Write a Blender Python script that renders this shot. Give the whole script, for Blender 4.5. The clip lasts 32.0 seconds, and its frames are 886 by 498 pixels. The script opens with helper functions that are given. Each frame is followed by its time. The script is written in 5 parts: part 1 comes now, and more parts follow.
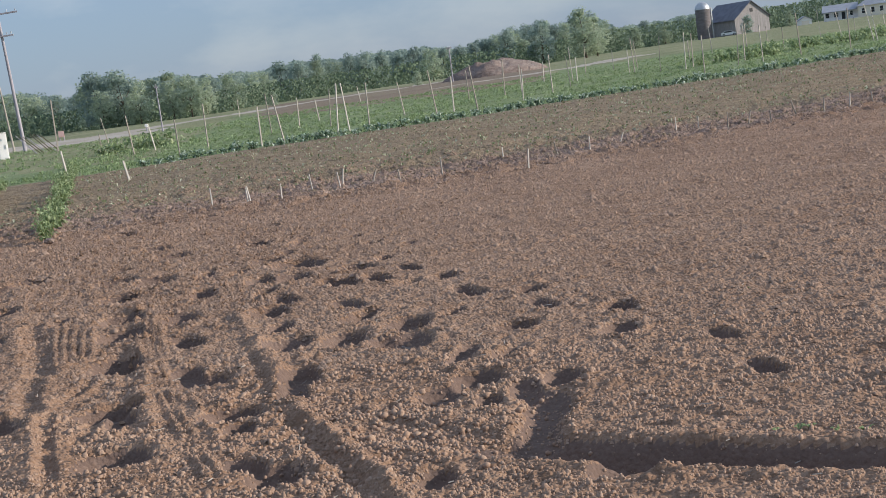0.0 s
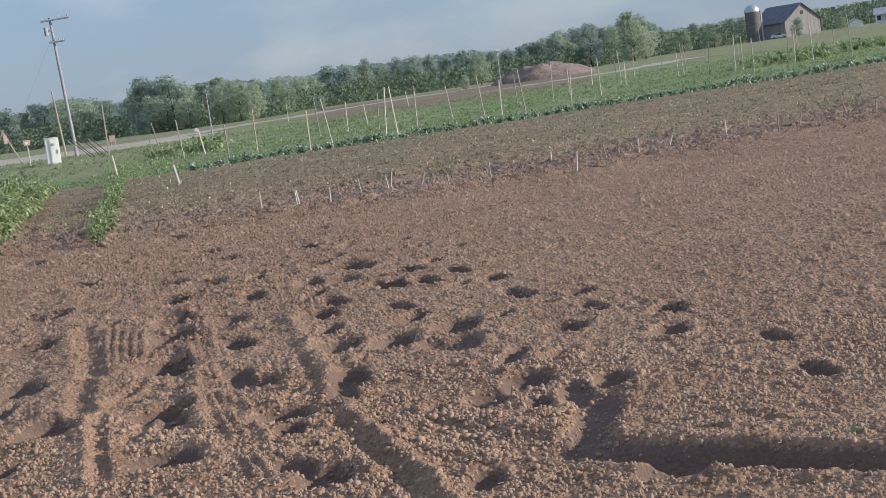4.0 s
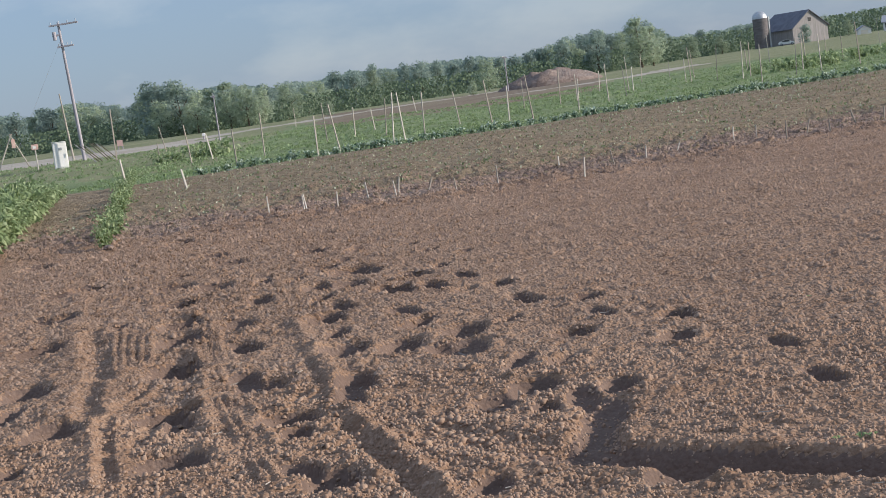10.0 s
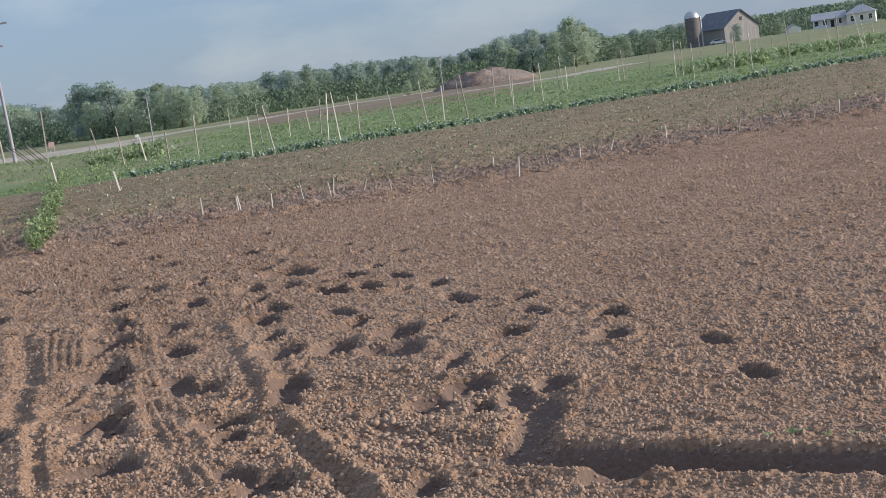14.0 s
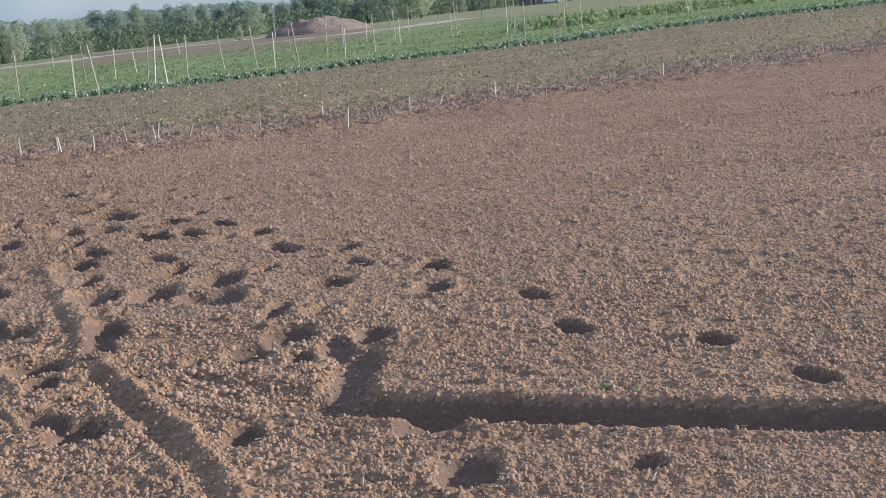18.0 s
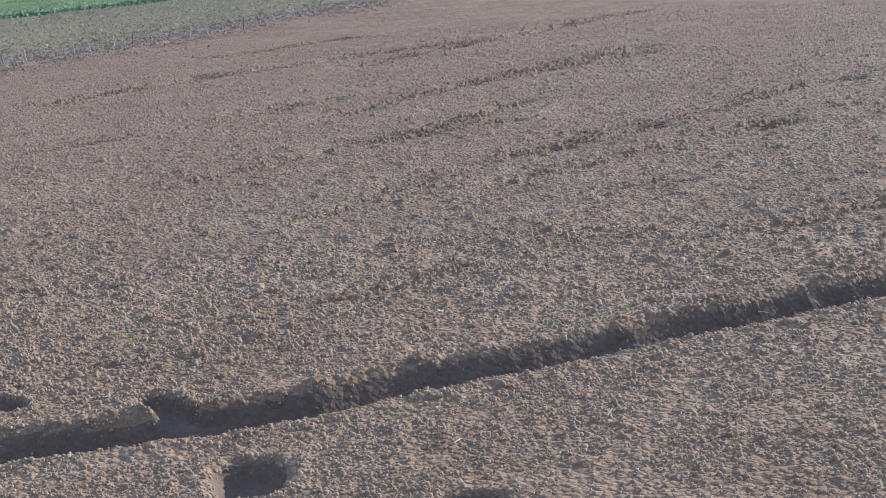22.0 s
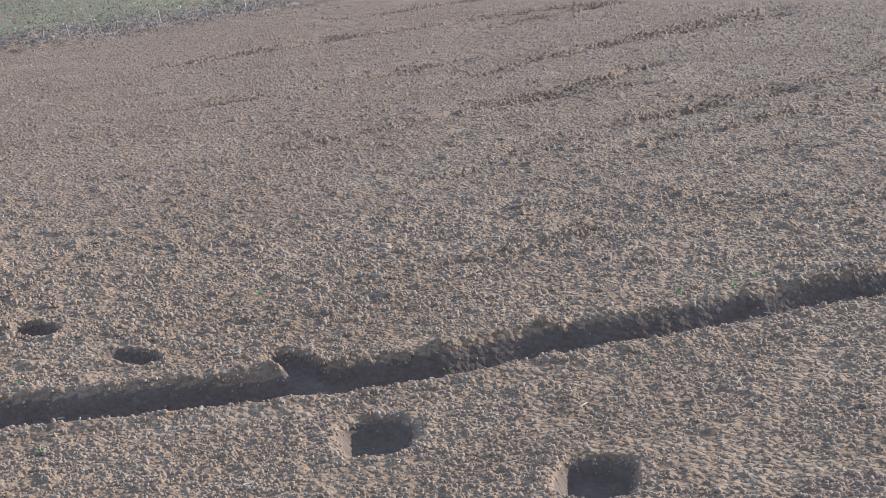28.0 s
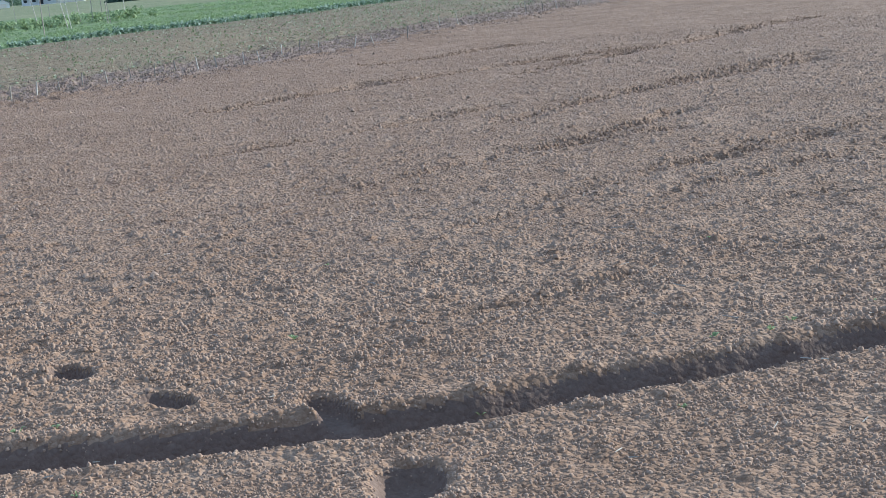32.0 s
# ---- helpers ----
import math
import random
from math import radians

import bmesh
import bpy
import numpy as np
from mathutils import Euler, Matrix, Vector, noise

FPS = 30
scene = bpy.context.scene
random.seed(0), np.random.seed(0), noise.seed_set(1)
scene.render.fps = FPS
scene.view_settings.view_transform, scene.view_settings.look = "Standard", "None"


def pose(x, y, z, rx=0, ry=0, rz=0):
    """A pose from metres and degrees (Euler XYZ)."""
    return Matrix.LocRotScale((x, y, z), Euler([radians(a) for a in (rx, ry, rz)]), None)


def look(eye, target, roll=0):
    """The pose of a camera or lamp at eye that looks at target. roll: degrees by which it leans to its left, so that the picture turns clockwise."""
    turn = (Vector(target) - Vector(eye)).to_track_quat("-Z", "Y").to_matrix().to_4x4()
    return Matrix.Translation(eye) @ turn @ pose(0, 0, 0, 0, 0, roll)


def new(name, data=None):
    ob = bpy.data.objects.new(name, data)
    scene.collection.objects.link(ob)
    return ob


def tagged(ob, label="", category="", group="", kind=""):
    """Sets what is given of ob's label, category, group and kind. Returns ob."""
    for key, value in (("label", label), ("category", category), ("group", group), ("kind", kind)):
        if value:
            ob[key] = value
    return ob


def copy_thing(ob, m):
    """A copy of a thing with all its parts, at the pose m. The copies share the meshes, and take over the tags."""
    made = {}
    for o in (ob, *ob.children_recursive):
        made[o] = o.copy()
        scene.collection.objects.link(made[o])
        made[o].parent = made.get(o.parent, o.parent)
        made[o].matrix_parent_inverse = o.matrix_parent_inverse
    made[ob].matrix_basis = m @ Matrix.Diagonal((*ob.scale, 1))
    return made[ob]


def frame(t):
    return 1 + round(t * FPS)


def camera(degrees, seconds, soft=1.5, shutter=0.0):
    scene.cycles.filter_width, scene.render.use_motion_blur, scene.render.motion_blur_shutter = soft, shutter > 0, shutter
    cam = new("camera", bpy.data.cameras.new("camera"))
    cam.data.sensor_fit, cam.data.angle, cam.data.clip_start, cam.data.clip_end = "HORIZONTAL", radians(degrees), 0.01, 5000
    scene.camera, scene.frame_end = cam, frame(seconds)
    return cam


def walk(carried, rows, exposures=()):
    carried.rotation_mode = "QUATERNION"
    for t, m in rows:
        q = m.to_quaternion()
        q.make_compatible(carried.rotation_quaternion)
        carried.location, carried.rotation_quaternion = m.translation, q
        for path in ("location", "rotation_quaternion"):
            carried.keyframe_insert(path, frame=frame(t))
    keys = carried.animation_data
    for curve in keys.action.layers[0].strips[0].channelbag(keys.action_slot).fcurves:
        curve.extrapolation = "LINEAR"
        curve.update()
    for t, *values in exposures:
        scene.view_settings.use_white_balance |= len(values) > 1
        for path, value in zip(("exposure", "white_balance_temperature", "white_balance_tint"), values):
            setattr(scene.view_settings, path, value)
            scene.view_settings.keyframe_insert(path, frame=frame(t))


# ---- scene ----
cam = camera(34.67, 32.0, soft=0.8)
walk(cam, [
    (0.0, pose(-0.000, -0.000, 1.497, 82.627, 7.904, -4.536)),
    (0.5, pose(-0.005, -0.008, 1.504, 82.670, 7.995, -4.423)),
    (1.0, pose(-0.007, -0.006, 1.501, 82.764, 7.894, -4.237)),
    (1.5, pose(-0.006, -0.002, 1.496, 82.762, 7.805, -4.012)),
    (2.0, pose(-0.002, 0.010, 1.496, 82.709, 7.877, -3.717)),
    (2.5, pose(-0.003, 0.007, 1.495, 82.743, 7.951, -3.458)),
    (3.0, pose(-0.007, 0.008, 1.494, 82.802, 8.041, -3.137)),
    (3.5, pose(-0.011, 0.000, 1.489, 82.934, 7.979, -2.830)),
    (4.0, pose(-0.010, -0.006, 1.489, 83.053, 8.115, -2.602)),
    (4.5, pose(-0.012, -0.003, 1.491, 83.205, 8.063, -2.392)),
    (6.5, pose(-0.012, -0.008, 1.492, 83.458, 7.995, -2.204)),
    (7.0, pose(-0.013, -0.001, 1.490, 83.501, 7.994, -2.162)),
    (7.5, pose(-0.009, -0.004, 1.488, 83.485, 8.052, -2.113)),
    (8.0, pose(-0.009, 0.001, 1.488, 83.427, 8.051, -2.090)),
    (8.5, pose(-0.008, 0.004, 1.487, 83.386, 8.071, -2.060)),
    (9.0, pose(-0.009, -0.004, 1.487, 83.329, 8.089, -2.125)),
    (9.5, pose(-0.011, -0.007, 1.485, 83.306, 8.048, -2.197)),
    (10.0, pose(-0.015, -0.003, 1.482, 83.324, 7.930, -2.303)),
    (10.5, pose(-0.011, -0.002, 1.483, 83.265, 7.860, -2.407)),
    (11.0, pose(-0.011, -0.001, 1.483, 83.239, 7.831, -2.520)),
    (11.5, pose(-0.007, -0.007, 1.488, 83.221, 7.861, -2.660)),
    (12.0, pose(-0.009, -0.006, 1.485, 83.166, 7.888, -2.852)),
    (12.5, pose(-0.007, -0.004, 1.484, 83.139, 7.995, -3.208)),
    (13.0, pose(-0.001, 0.000, 1.485, 83.124, 8.129, -3.728)),
    (13.5, pose(-0.003, 0.007, 1.483, 82.973, 8.087, -4.435)),
    (14.0, pose(0.002, 0.007, 1.485, 82.953, 8.150, -4.927)),
    (14.5, pose(0.003, 0.005, 1.483, 82.869, 8.144, -5.380)),
    (16.5, pose(-0.005, -0.013, 1.494, 82.806, 7.248, -6.118)),
    (17.0, pose(-0.003, -0.016, 1.493, 82.752, 6.862, -6.504)),
    (17.5, pose(0.009, -0.003, 1.484, 81.684, 6.395, -7.653)),
    (18.0, pose(0.026, 0.002, 1.485, 80.185, 5.569, -11.601)),
    (18.5, pose(0.044, 0.001, 1.485, 80.172, 5.330, -13.472)),
    (19.0, pose(0.087, 0.006, 1.493, 79.566, 4.542, -19.113)),
    (19.5, pose(0.128, 0.004, 1.511, 79.269, 4.645, -25.012)),
    (20.0, pose(0.179, -0.017, 1.519, 78.691, 4.508, -33.295)),
    (20.5, pose(0.217, -0.039, 1.530, 78.485, 4.219, -39.372)),
    (21.0, pose(0.228, -0.058, 1.537, 78.203, 4.345, -41.638)),
    (21.5, pose(0.224, -0.066, 1.538, 78.034, 4.382, -42.028)),
    (22.0, pose(0.226, -0.074, 1.533, 77.613, 4.427, -42.321)),
    (22.5, pose(0.226, -0.080, 1.534, 77.428, 4.403, -42.489)),
    (23.0, pose(0.235, -0.076, 1.527, 76.966, 4.139, -42.613)),
    (23.5, pose(0.238, -0.078, 1.528, 76.627, 3.821, -42.907)),
    (24.0, pose(0.245, -0.080, 1.523, 76.343, 3.633, -43.175)),
    (24.5, pose(0.240, -0.081, 1.522, 76.074, 3.412, -43.207)),
    (26.5, pose(0.234, -0.065, 1.525, 76.109, 3.261, -41.728)),
    (27.0, pose(0.232, -0.060, 1.523, 76.244, 3.993, -39.242)),
    (27.5, pose(0.224, -0.061, 1.523, 76.445, 4.426, -38.009)),
    (28.0, pose(0.220, -0.057, 1.529, 76.525, 4.656, -37.234)),
    (28.5, pose(0.217, -0.054, 1.528, 76.618, 4.707, -36.649)),
    (29.0, pose(0.220, -0.053, 1.525, 76.680, 4.742, -36.275)),
    (29.5, pose(0.221, -0.052, 1.526, 76.780, 4.807, -35.997)),
    (30.0, pose(0.223, -0.054, 1.526, 76.960, 4.875, -35.859)),
    (30.5, pose(0.221, -0.061, 1.527, 77.280, 4.933, -35.883)),
    (31.0, pose(0.220, -0.059, 1.526, 77.683, 4.917, -35.824)),
    (31.5, pose(0.218, -0.062, 1.527, 77.990, 4.915, -35.826)),
    (32.0, pose(0.219, -0.065, 1.530, 78.441, 4.980, -35.843)),
], exposures=[(0, 0.44, 6420, 8), (16.5, 0.44, 6420, 8), (18.0, 0.62, 6300, 7), (19.0, 0.78, 6080, 5), (21.0, 0.75, 5500, 0), (22.5, 0.76, 5480, -1), (24.5, 0.86, 5480, -3), (27.0, 0.86, 5480, -3), (32.0, 0.82, 5480, -2)])

# ---- light ----
SUN_AZ, SUN_EL = 99.0, 18.5
world = bpy.data.worlds.new("world")
scene.world = world
world.use_nodes = True
wn, wl = world.node_tree.nodes, world.node_tree.links
bg = wn["Background"]
sky = wn.new("ShaderNodeTexSky")
sky.sky_type, sky.sun_disc = "NISHITA", False
sky.sun_elevation, sky.sun_rotation = radians(SUN_EL), radians(SUN_AZ)
sky.air_density, sky.dust_density, sky.ozone_density = 1.0, 0.4, 3.0
wco = wn.new("ShaderNodeTexCoord")
wmap = wn.new("ShaderNodeMapping")
wmap.inputs["Scale"].default_value = (1.0, 1.0, 2.4)
wl.new(wco.outputs["Generated"], wmap.inputs["Vector"])
cloud = wn.new("ShaderNodeTexNoise")
cloud.inputs["Scale"].default_value, cloud.inputs["Detail"].default_value, cloud.inputs["Roughness"].default_value = 5.2, 6.0, 0.55
wl.new(wmap.outputs["Vector"], cloud.inputs["Vector"])
cramp = wn.new("ShaderNodeValToRGB")
cramp.color_ramp.elements[0].position, cramp.color_ramp.elements[1].position = 0.46, 0.62
cramp.color_ramp.elements[0].color, cramp.color_ramp.elements[1].color = (1.13, 1.5, 2.2, 1), (1.68, 1.94, 2.46, 1)
wl.new(cloud.outputs["Fac"], cramp.inputs["Fac"])
cmix = wn.new("ShaderNodeMix")
cmix.data_type = "RGBA"
cmix.inputs["Factor"].default_value = 0.85
wl.new(sky.outputs["Color"], cmix.inputs["A"])
wl.new(cramp.outputs["Color"], cmix.inputs["B"])
# deeper blue near the horizon; unseen upper sky brightened as added fill light
wsep, wlift = wn.new("ShaderNodeSeparateXYZ"), wn.new("ShaderNodeMapRange")
wl.new(wco.outputs["Generated"], wsep.inputs["Vector"])
wlift.inputs["From Min"].default_value, wlift.inputs["From Max"].default_value = 0.0, 0.45
wlift.inputs["To Min"].default_value, wlift.inputs["To Max"].default_value = 0.86, 1.3
wl.new(wsep.outputs["Z"], wlift.inputs["Value"])
wscale = wn.new("ShaderNodeVectorMath")
wscale.operation = "SCALE"
wl.new(cmix.outputs["Result"], wscale.inputs["Vector"])
wl.new(wlift.outputs["Result"], wscale.inputs["Scale"])
wl.new(wscale.outputs["Vector"], bg.inputs["Color"])
bg.inputs["Strength"].default_value = 0.178

sun = new("sun", bpy.data.lights.new("sun", "SUN"))
sun.data.energy, sun.data.angle, sun.data.color = 4.0, radians(0.6), (1.0, 0.90, 0.795)
sa, se = radians(SUN_AZ), radians(SUN_EL)
sun.matrix_world = look((math.sin(sa) * math.cos(se) * 50, math.cos(sa) * math.cos(se) * 50, math.sin(se) * 50), (0, 0, 0))


# ---- materials ----
def ramp(nodes, stops):
    r = nodes.new("ShaderNodeValToRGB")
    e = r.color_ramp.elements
    while len(e) < len(stops):
        e.new(0.5)
    for k, (p, c) in zip(e, stops):
        k.position, k.color = p, (*c, 1)
    return r


def material(name, stops, scale=8.0, fine=90.0, rough=0.9, bump=0.4, bump_scale=60.0, metal=0.0, leafy=0.0, by_island=0.0, by_object=0.0, spec=0.25, stretch=(1, 1, 1), distance=0.01):
    """Two scales of noise over a colour ramp, with fine relief."""
    m = bpy.data.materials.new(name)
    m.use_nodes = True
    n, l = m.node_tree.nodes, m.node_tree.links
    p = n["Principled BSDF"]
    p.inputs["Roughness"].default_value, p.inputs["Metallic"].default_value = rough, metal
    p.inputs["Specular IOR Level"].default_value = spec
    co = n.new("ShaderNodeTexCoord")
    mp = n.new("ShaderNodeMapping")
    mp.inputs["Scale"].default_value = stretch
    l.new(co.outputs["Object"], mp.inputs["Vector"])
    a, b = n.new("ShaderNodeTexNoise"), n.new("ShaderNodeTexNoise")
    a.inputs["Scale"].default_value, a.inputs["Detail"].default_value = scale, 5.0
    b.inputs["Scale"].default_value, b.inputs["Detail"].default_value = fine, 4.0
    for t in (a, b):
        l.new(mp.outputs["Vector"], t.inputs["Vector"])
    mean = n.new("ShaderNodeMath")
    mean.operation = "MULTIPLY_ADD"
    l.new(b.outputs["Fac"], mean.inputs[0])
    mean.inputs[1].default_value = 0.5
    half = n.new("ShaderNodeMath")
    half.operation = "MULTIPLY"
    half.inputs[1].default_value = 0.5
    l.new(a.outputs["Fac"], half.inputs[0])
    l.new(half.outputs[0], mean.inputs[2])
    fac = mean.outputs[0]
    for amount, node, socket in ((by_island, "ShaderNodeNewGeometry", "Random Per Island"), (by_object, "ShaderNodeObjectInfo", "Random")):
        if amount:
            g, add = n.new(node), n.new("ShaderNodeMath")
            sub = n.new("ShaderNodeMath")
            sub.operation, sub.inputs[1].default_value = "SUBTRACT", 0.5
            l.new(g.outputs[socket], sub.inputs[0])
            add.operation, add.inputs[1].default_value = "MULTIPLY_ADD", amount
            l.new(sub.outputs[0], add.inputs[0])
            l.new(fac, add.inputs[2])
            fac = add.outputs[0]
    r = ramp(n, stops)
    l.new(fac, r.inputs["Fac"])
    l.new(r.outputs["Color"], p.inputs["Base Color"])
    if bump:
        c, bn = n.new("ShaderNodeTexNoise"), n.new("ShaderNodeBump")
        c.inputs["Scale"].default_value, c.inputs["Detail"].default_value, c.inputs["Roughness"].default_value = bump_scale, 5.0, 0.65
        l.new(mp.outputs["Vector"], c.inputs["Vector"])
        l.new(c.outputs["Fac"], bn.inputs["Height"])
        bn.inputs["Strength"].default_value, bn.inputs["Distance"].default_value = bump, distance
        l.new(bn.outputs["Normal"], p.inputs["Normal"])
    if leafy:
        t, mx = n.new("ShaderNodeBsdfTranslucent"), n.new("ShaderNodeMixShader")
        l.new(r.outputs["Color"], t.inputs["Color"])
        mx.inputs["Fac"].default_value = leafy
        l.new(p.outputs["BSDF"], mx.inputs[1])
        l.new(t.outputs["BSDF"], mx.inputs[2])
        l.new(mx.outputs["Shader"], n["Material Output"].inputs["Surface"])
    return m


def soil_material(name, stops, cells=(70.0, 38.0, 6.0), depth=(0.004, 0.012, 0.014), tint=0.18):
    """Crumbly earth: colour and relief of crumbs at two sizes over slow drying patches."""
    m = material(name, stops, scale=0.8, fine=60, bump=0)
    n, l = m.node_tree.nodes, m.node_tree.links
    p, co = n["Principled BSDF"], n["Mapping"]
    rmp = n["Color Ramp"]
    old = rmp.inputs["Fac"].links[0].from_socket
    warp = n.new("ShaderNodeTexNoise")
    warp.inputs["Scale"].default_value, warp.inputs["Detail"].default_value = 55.0, 3.0
    l.new(co.outputs["Vector"], warp.inputs["Vector"])
    bend = n.new("ShaderNodeVectorMath")
    bend.operation = "MULTIPLY_ADD"
    bend.inputs[1].default_value = (0.012, 0.012, 0.012)
    l.new(warp.outputs["Color"], bend.inputs[0])
    l.new(co.outputs["Vector"], bend.inputs[2])
    normal, fac = None, old
    for sc, dep in zip(cells, depth):
        v = n.new("ShaderNodeTexVoronoi")
        v.inputs["Scale"].default_value = sc
        v.inputs["Randomness"].default_value = 1.0
        l.new(bend.outputs["Vector"], v.inputs["Vector"])
        inv = n.new("ShaderNodeMath")
        inv.operation = "SUBTRACT"
        inv.inputs[0].default_value = 1.0
        l.new(v.outputs["Distance"], inv.inputs[1])
        bn = n.new("ShaderNodeBump")
        bn.inputs["Strength"].default_value, bn.inputs["Distance"].default_value = 1.0, dep
        l.new(inv.outputs[0], bn.inputs["Height"])
        if normal:
            l.new(normal, bn.inputs["Normal"])
        normal = bn.outputs["Normal"]
        grey = n.new("ShaderNodeSeparateColor")
        l.new(v.outputs["Color"], grey.inputs["Color"])
        c = n.new("ShaderNodeMath")
        c.operation = "SUBTRACT"
        c.inputs[1].default_value = 0.5
        l.new(grey.outputs["Red"], c.inputs[0])
        k = n.new("ShaderNodeMath")
        k.operation = "MULTIPLY_ADD"
        k.inputs[1].default_value = tint
        l.new(c.outputs[0], k.inputs[0])
        l.new(fac, k.inputs[2])
        fac = k.outputs[0]
    grain, bn = n.new("ShaderNodeTexNoise"), n.new("ShaderNodeBump")
    grain.inputs["Scale"].default_value, grain.inputs["Detail"].default_value = 260.0, 4.0
    l.new(co.outputs["Vector"], grain.inputs["Vector"])
    bn.inputs["Strength"].default_value, bn.inputs["Distance"].default_value = 0.2, 0.002
    l.new(grain.outputs["Fac"], bn.inputs["Height"])
    l.new(normal, bn.inputs["Normal"])
    l.new(bn.outputs["Normal"], p.inputs["Normal"])
    l.new(fac, rmp.inputs["Fac"])
    return m


SOIL = soil_material("tilled_soil", [(0.10, (0.132, 0.075, 0.046)), (0.45, (0.246, 0.149, 0.095)), (0.88, (0.375, 0.252, 0.174))])
SOIL_SPROUT = soil_material("seeded_soil", [(0.12, (0.125, 0.089, 0.058)), (0.5, (0.225, 0.166, 0.108)), (0.88, (0.315, 0.259, 0.167))], cells=(45.0, 18.0, 5.0), depth=(0.008, 0.018, 0.03))
# dug soil: part damp, part the shade of trench and prints painted in
DAMP_SHADE = soil_material("damp_shade_dug_soil", [(0.12, (0.110, 0.072, 0.055)), (0.5, (0.155, 0.103, 0.080)), (0.85, (0.208, 0.144, 0.114))], tint=0.16, depth=(0.002, 0.005, 0.01))
TILLED = soil_material("fresh_tilled_strip", [(0.12, (0.149, 0.098, 0.074)), (0.5, (0.259, 0.178, 0.136)), (0.88, (0.407, 0.300, 0.231))], cells=(45.0, 18.0, 5.0), depth=(0.008, 0.018, 0.03))
CLOD = material("soil_crumbs", [(0.1, (0.210, 0.130, 0.085)), (0.5, (0.321, 0.213, 0.150)), (0.9, (0.445, 0.321, 0.236))], scale=3, fine=60, bump=0.25, bump_scale=120, by_island=0.24)
GRASS_GROUND = material("weedy_ground", [(0.32, (0.115, 0.150, 0.066)), (0.5, (0.190, 0.240, 0.108)), (0.68, (0.270, 0.300, 0.165))], scale=0.25, fine=6, bump=0.8, bump_scale=9, distance=0.15)
LAWN = material("mown_grass", [(0.32, (0.145, 0.161, 0.075)), (0.5, (0.218, 0.222, 0.114)), (0.68, (0.302, 0.278, 0.169))], scale=0.06, fine=2, bump=0.6, bump_scale=7, distance=0.1)
BARE = material("bare_far_field", [(0.32, (0.152, 0.109, 0.076)), (0.5, (0.209, 0.157, 0.109)), (0.68, (0.229, 0.207, 0.119))], scale=0.12, fine=3, bump=0.5, bump_scale=5, distance=0.1)
GRAVEL = material("pale_gravel", [(0.32, (0.296, 0.245, 0.196)), (0.5, (0.394, 0.341, 0.281)), (0.68, (0.466, 0.420, 0.357))], scale=0.4, fine=12, bump=0.5, bump_scale=40)
LEAF = material("leaf_green", [(0.2, (0.150, 0.210, 0.098)), (0.5, (0.275, 0.350, 0.165)), (0.8, (0.450, 0.510, 0.290))], scale=1.5, fine=30, rough=0.6, bump=0, leafy=0.4, by_island=0.55)
LEAF_ROW = material("leaf_bluish", [(0.2, (0.068, 0.124, 0.073)), (0.52, (0.151, 0.240, 0.138)), (0.72, (0.680, 0.742, 0.611))], scale=2, fine=30, rough=0.6, bump=0, leafy=0.15, by_island=0.5, spec=0.5)
LEAF_WEED = material("weed_green", [(0.2, (0.150, 0.205, 0.095)), (0.5, (0.265, 0.345, 0.165)), (0.8, (0.410, 0.490, 0.280))], scale=0.5, fine=12, rough=0.7, bump=0, leafy=0.45, by_island=0.5)
SEEDLING = material("seedling_green", [(0.2, (0.13, 0.17, 0.07)), (0.5, (0.28, 0.31, 0.17)), (0.8, (0.60, 0.59, 0.44))], scale=0.5, fine=9, rough=0.7, bump=0, leafy=0.25, by_island=0.6)
# distant crowns: haze is put into these paler, bluer leaf colours
CROWN_DARK_HAZED = material("hazed_leaf_dark", [(0.2, (0.219, 0.277, 0.249)), (0.5, (0.309, 0.384, 0.336)), (0.8, (0.402, 0.473, 0.399))], scale=0.3, fine=4, rough=0.7, bump=0, leafy=0.6, by_island=0.3, by_object=0.4)
CROWN_LIGHT_HAZED = material("hazed_leaf_light", [(0.2, (0.273, 0.328, 0.240)), (0.5, (0.384, 0.453, 0.332)), (0.8, (0.496, 0.553, 0.415))], scale=0.3, fine=4, rough=0.7, bump=0, leafy=0.6, by_island=0.3, by_object=0.4)
NEEDLE = material("spruce_needle", [(0.2, (0.035, 0.062, 0.040)), (0.5, (0.060, 0.092, 0.060)), (0.8, (0.090, 0.125, 0.080))], scale=0.4, fine=6, rough=0.8, bump=0, by_island=0.4)
# brush leaves coloured darker to paint the shade under the trees
BRUSH_IN_SHADE = material("shaded_brush", [(0.2, (0.085, 0.125, 0.08)), (0.5, (0.14, 0.19, 0.12)), (0.8, (0.21, 0.26, 0.165))], scale=0.3, fine=4, rough=0.8, bump=0, leafy=0.3, by_island=0.4)
BARK = material("bark", [(0.3, (0.06, 0.045, 0.035)), (0.6, (0.14, 0.11, 0.085))], scale=3, fine=30, bump=0.8, bump_scale=20, stretch=(1, 1, 0.2))
STEM = material("plant_stem", [(0.3, (0.09, 0.13, 0.04)), (0.6, (0.16, 0.19, 0.07))], scale=9, fine=60, bump=0)
STAKE_WOOD = material("stake_wood", [(0.3, (0.295, 0.258, 0.218)), (0.5, (0.425, 0.380, 0.330)), (0.7, (0.555, 0.508, 0.455))], scale=5, fine=60, bump=0.5, bump_scale=60, stretch=(1, 1, 0.1), by_object=0.5)
POLE_WOOD = material("pole_wood", [(0.3, (0.263, 0.235, 0.254)), (0.6, (0.420, 0.394, 0.428))], scale=3, fine=40, bump=0.5, bump_scale=30, stretch=(1, 1, 0.1))
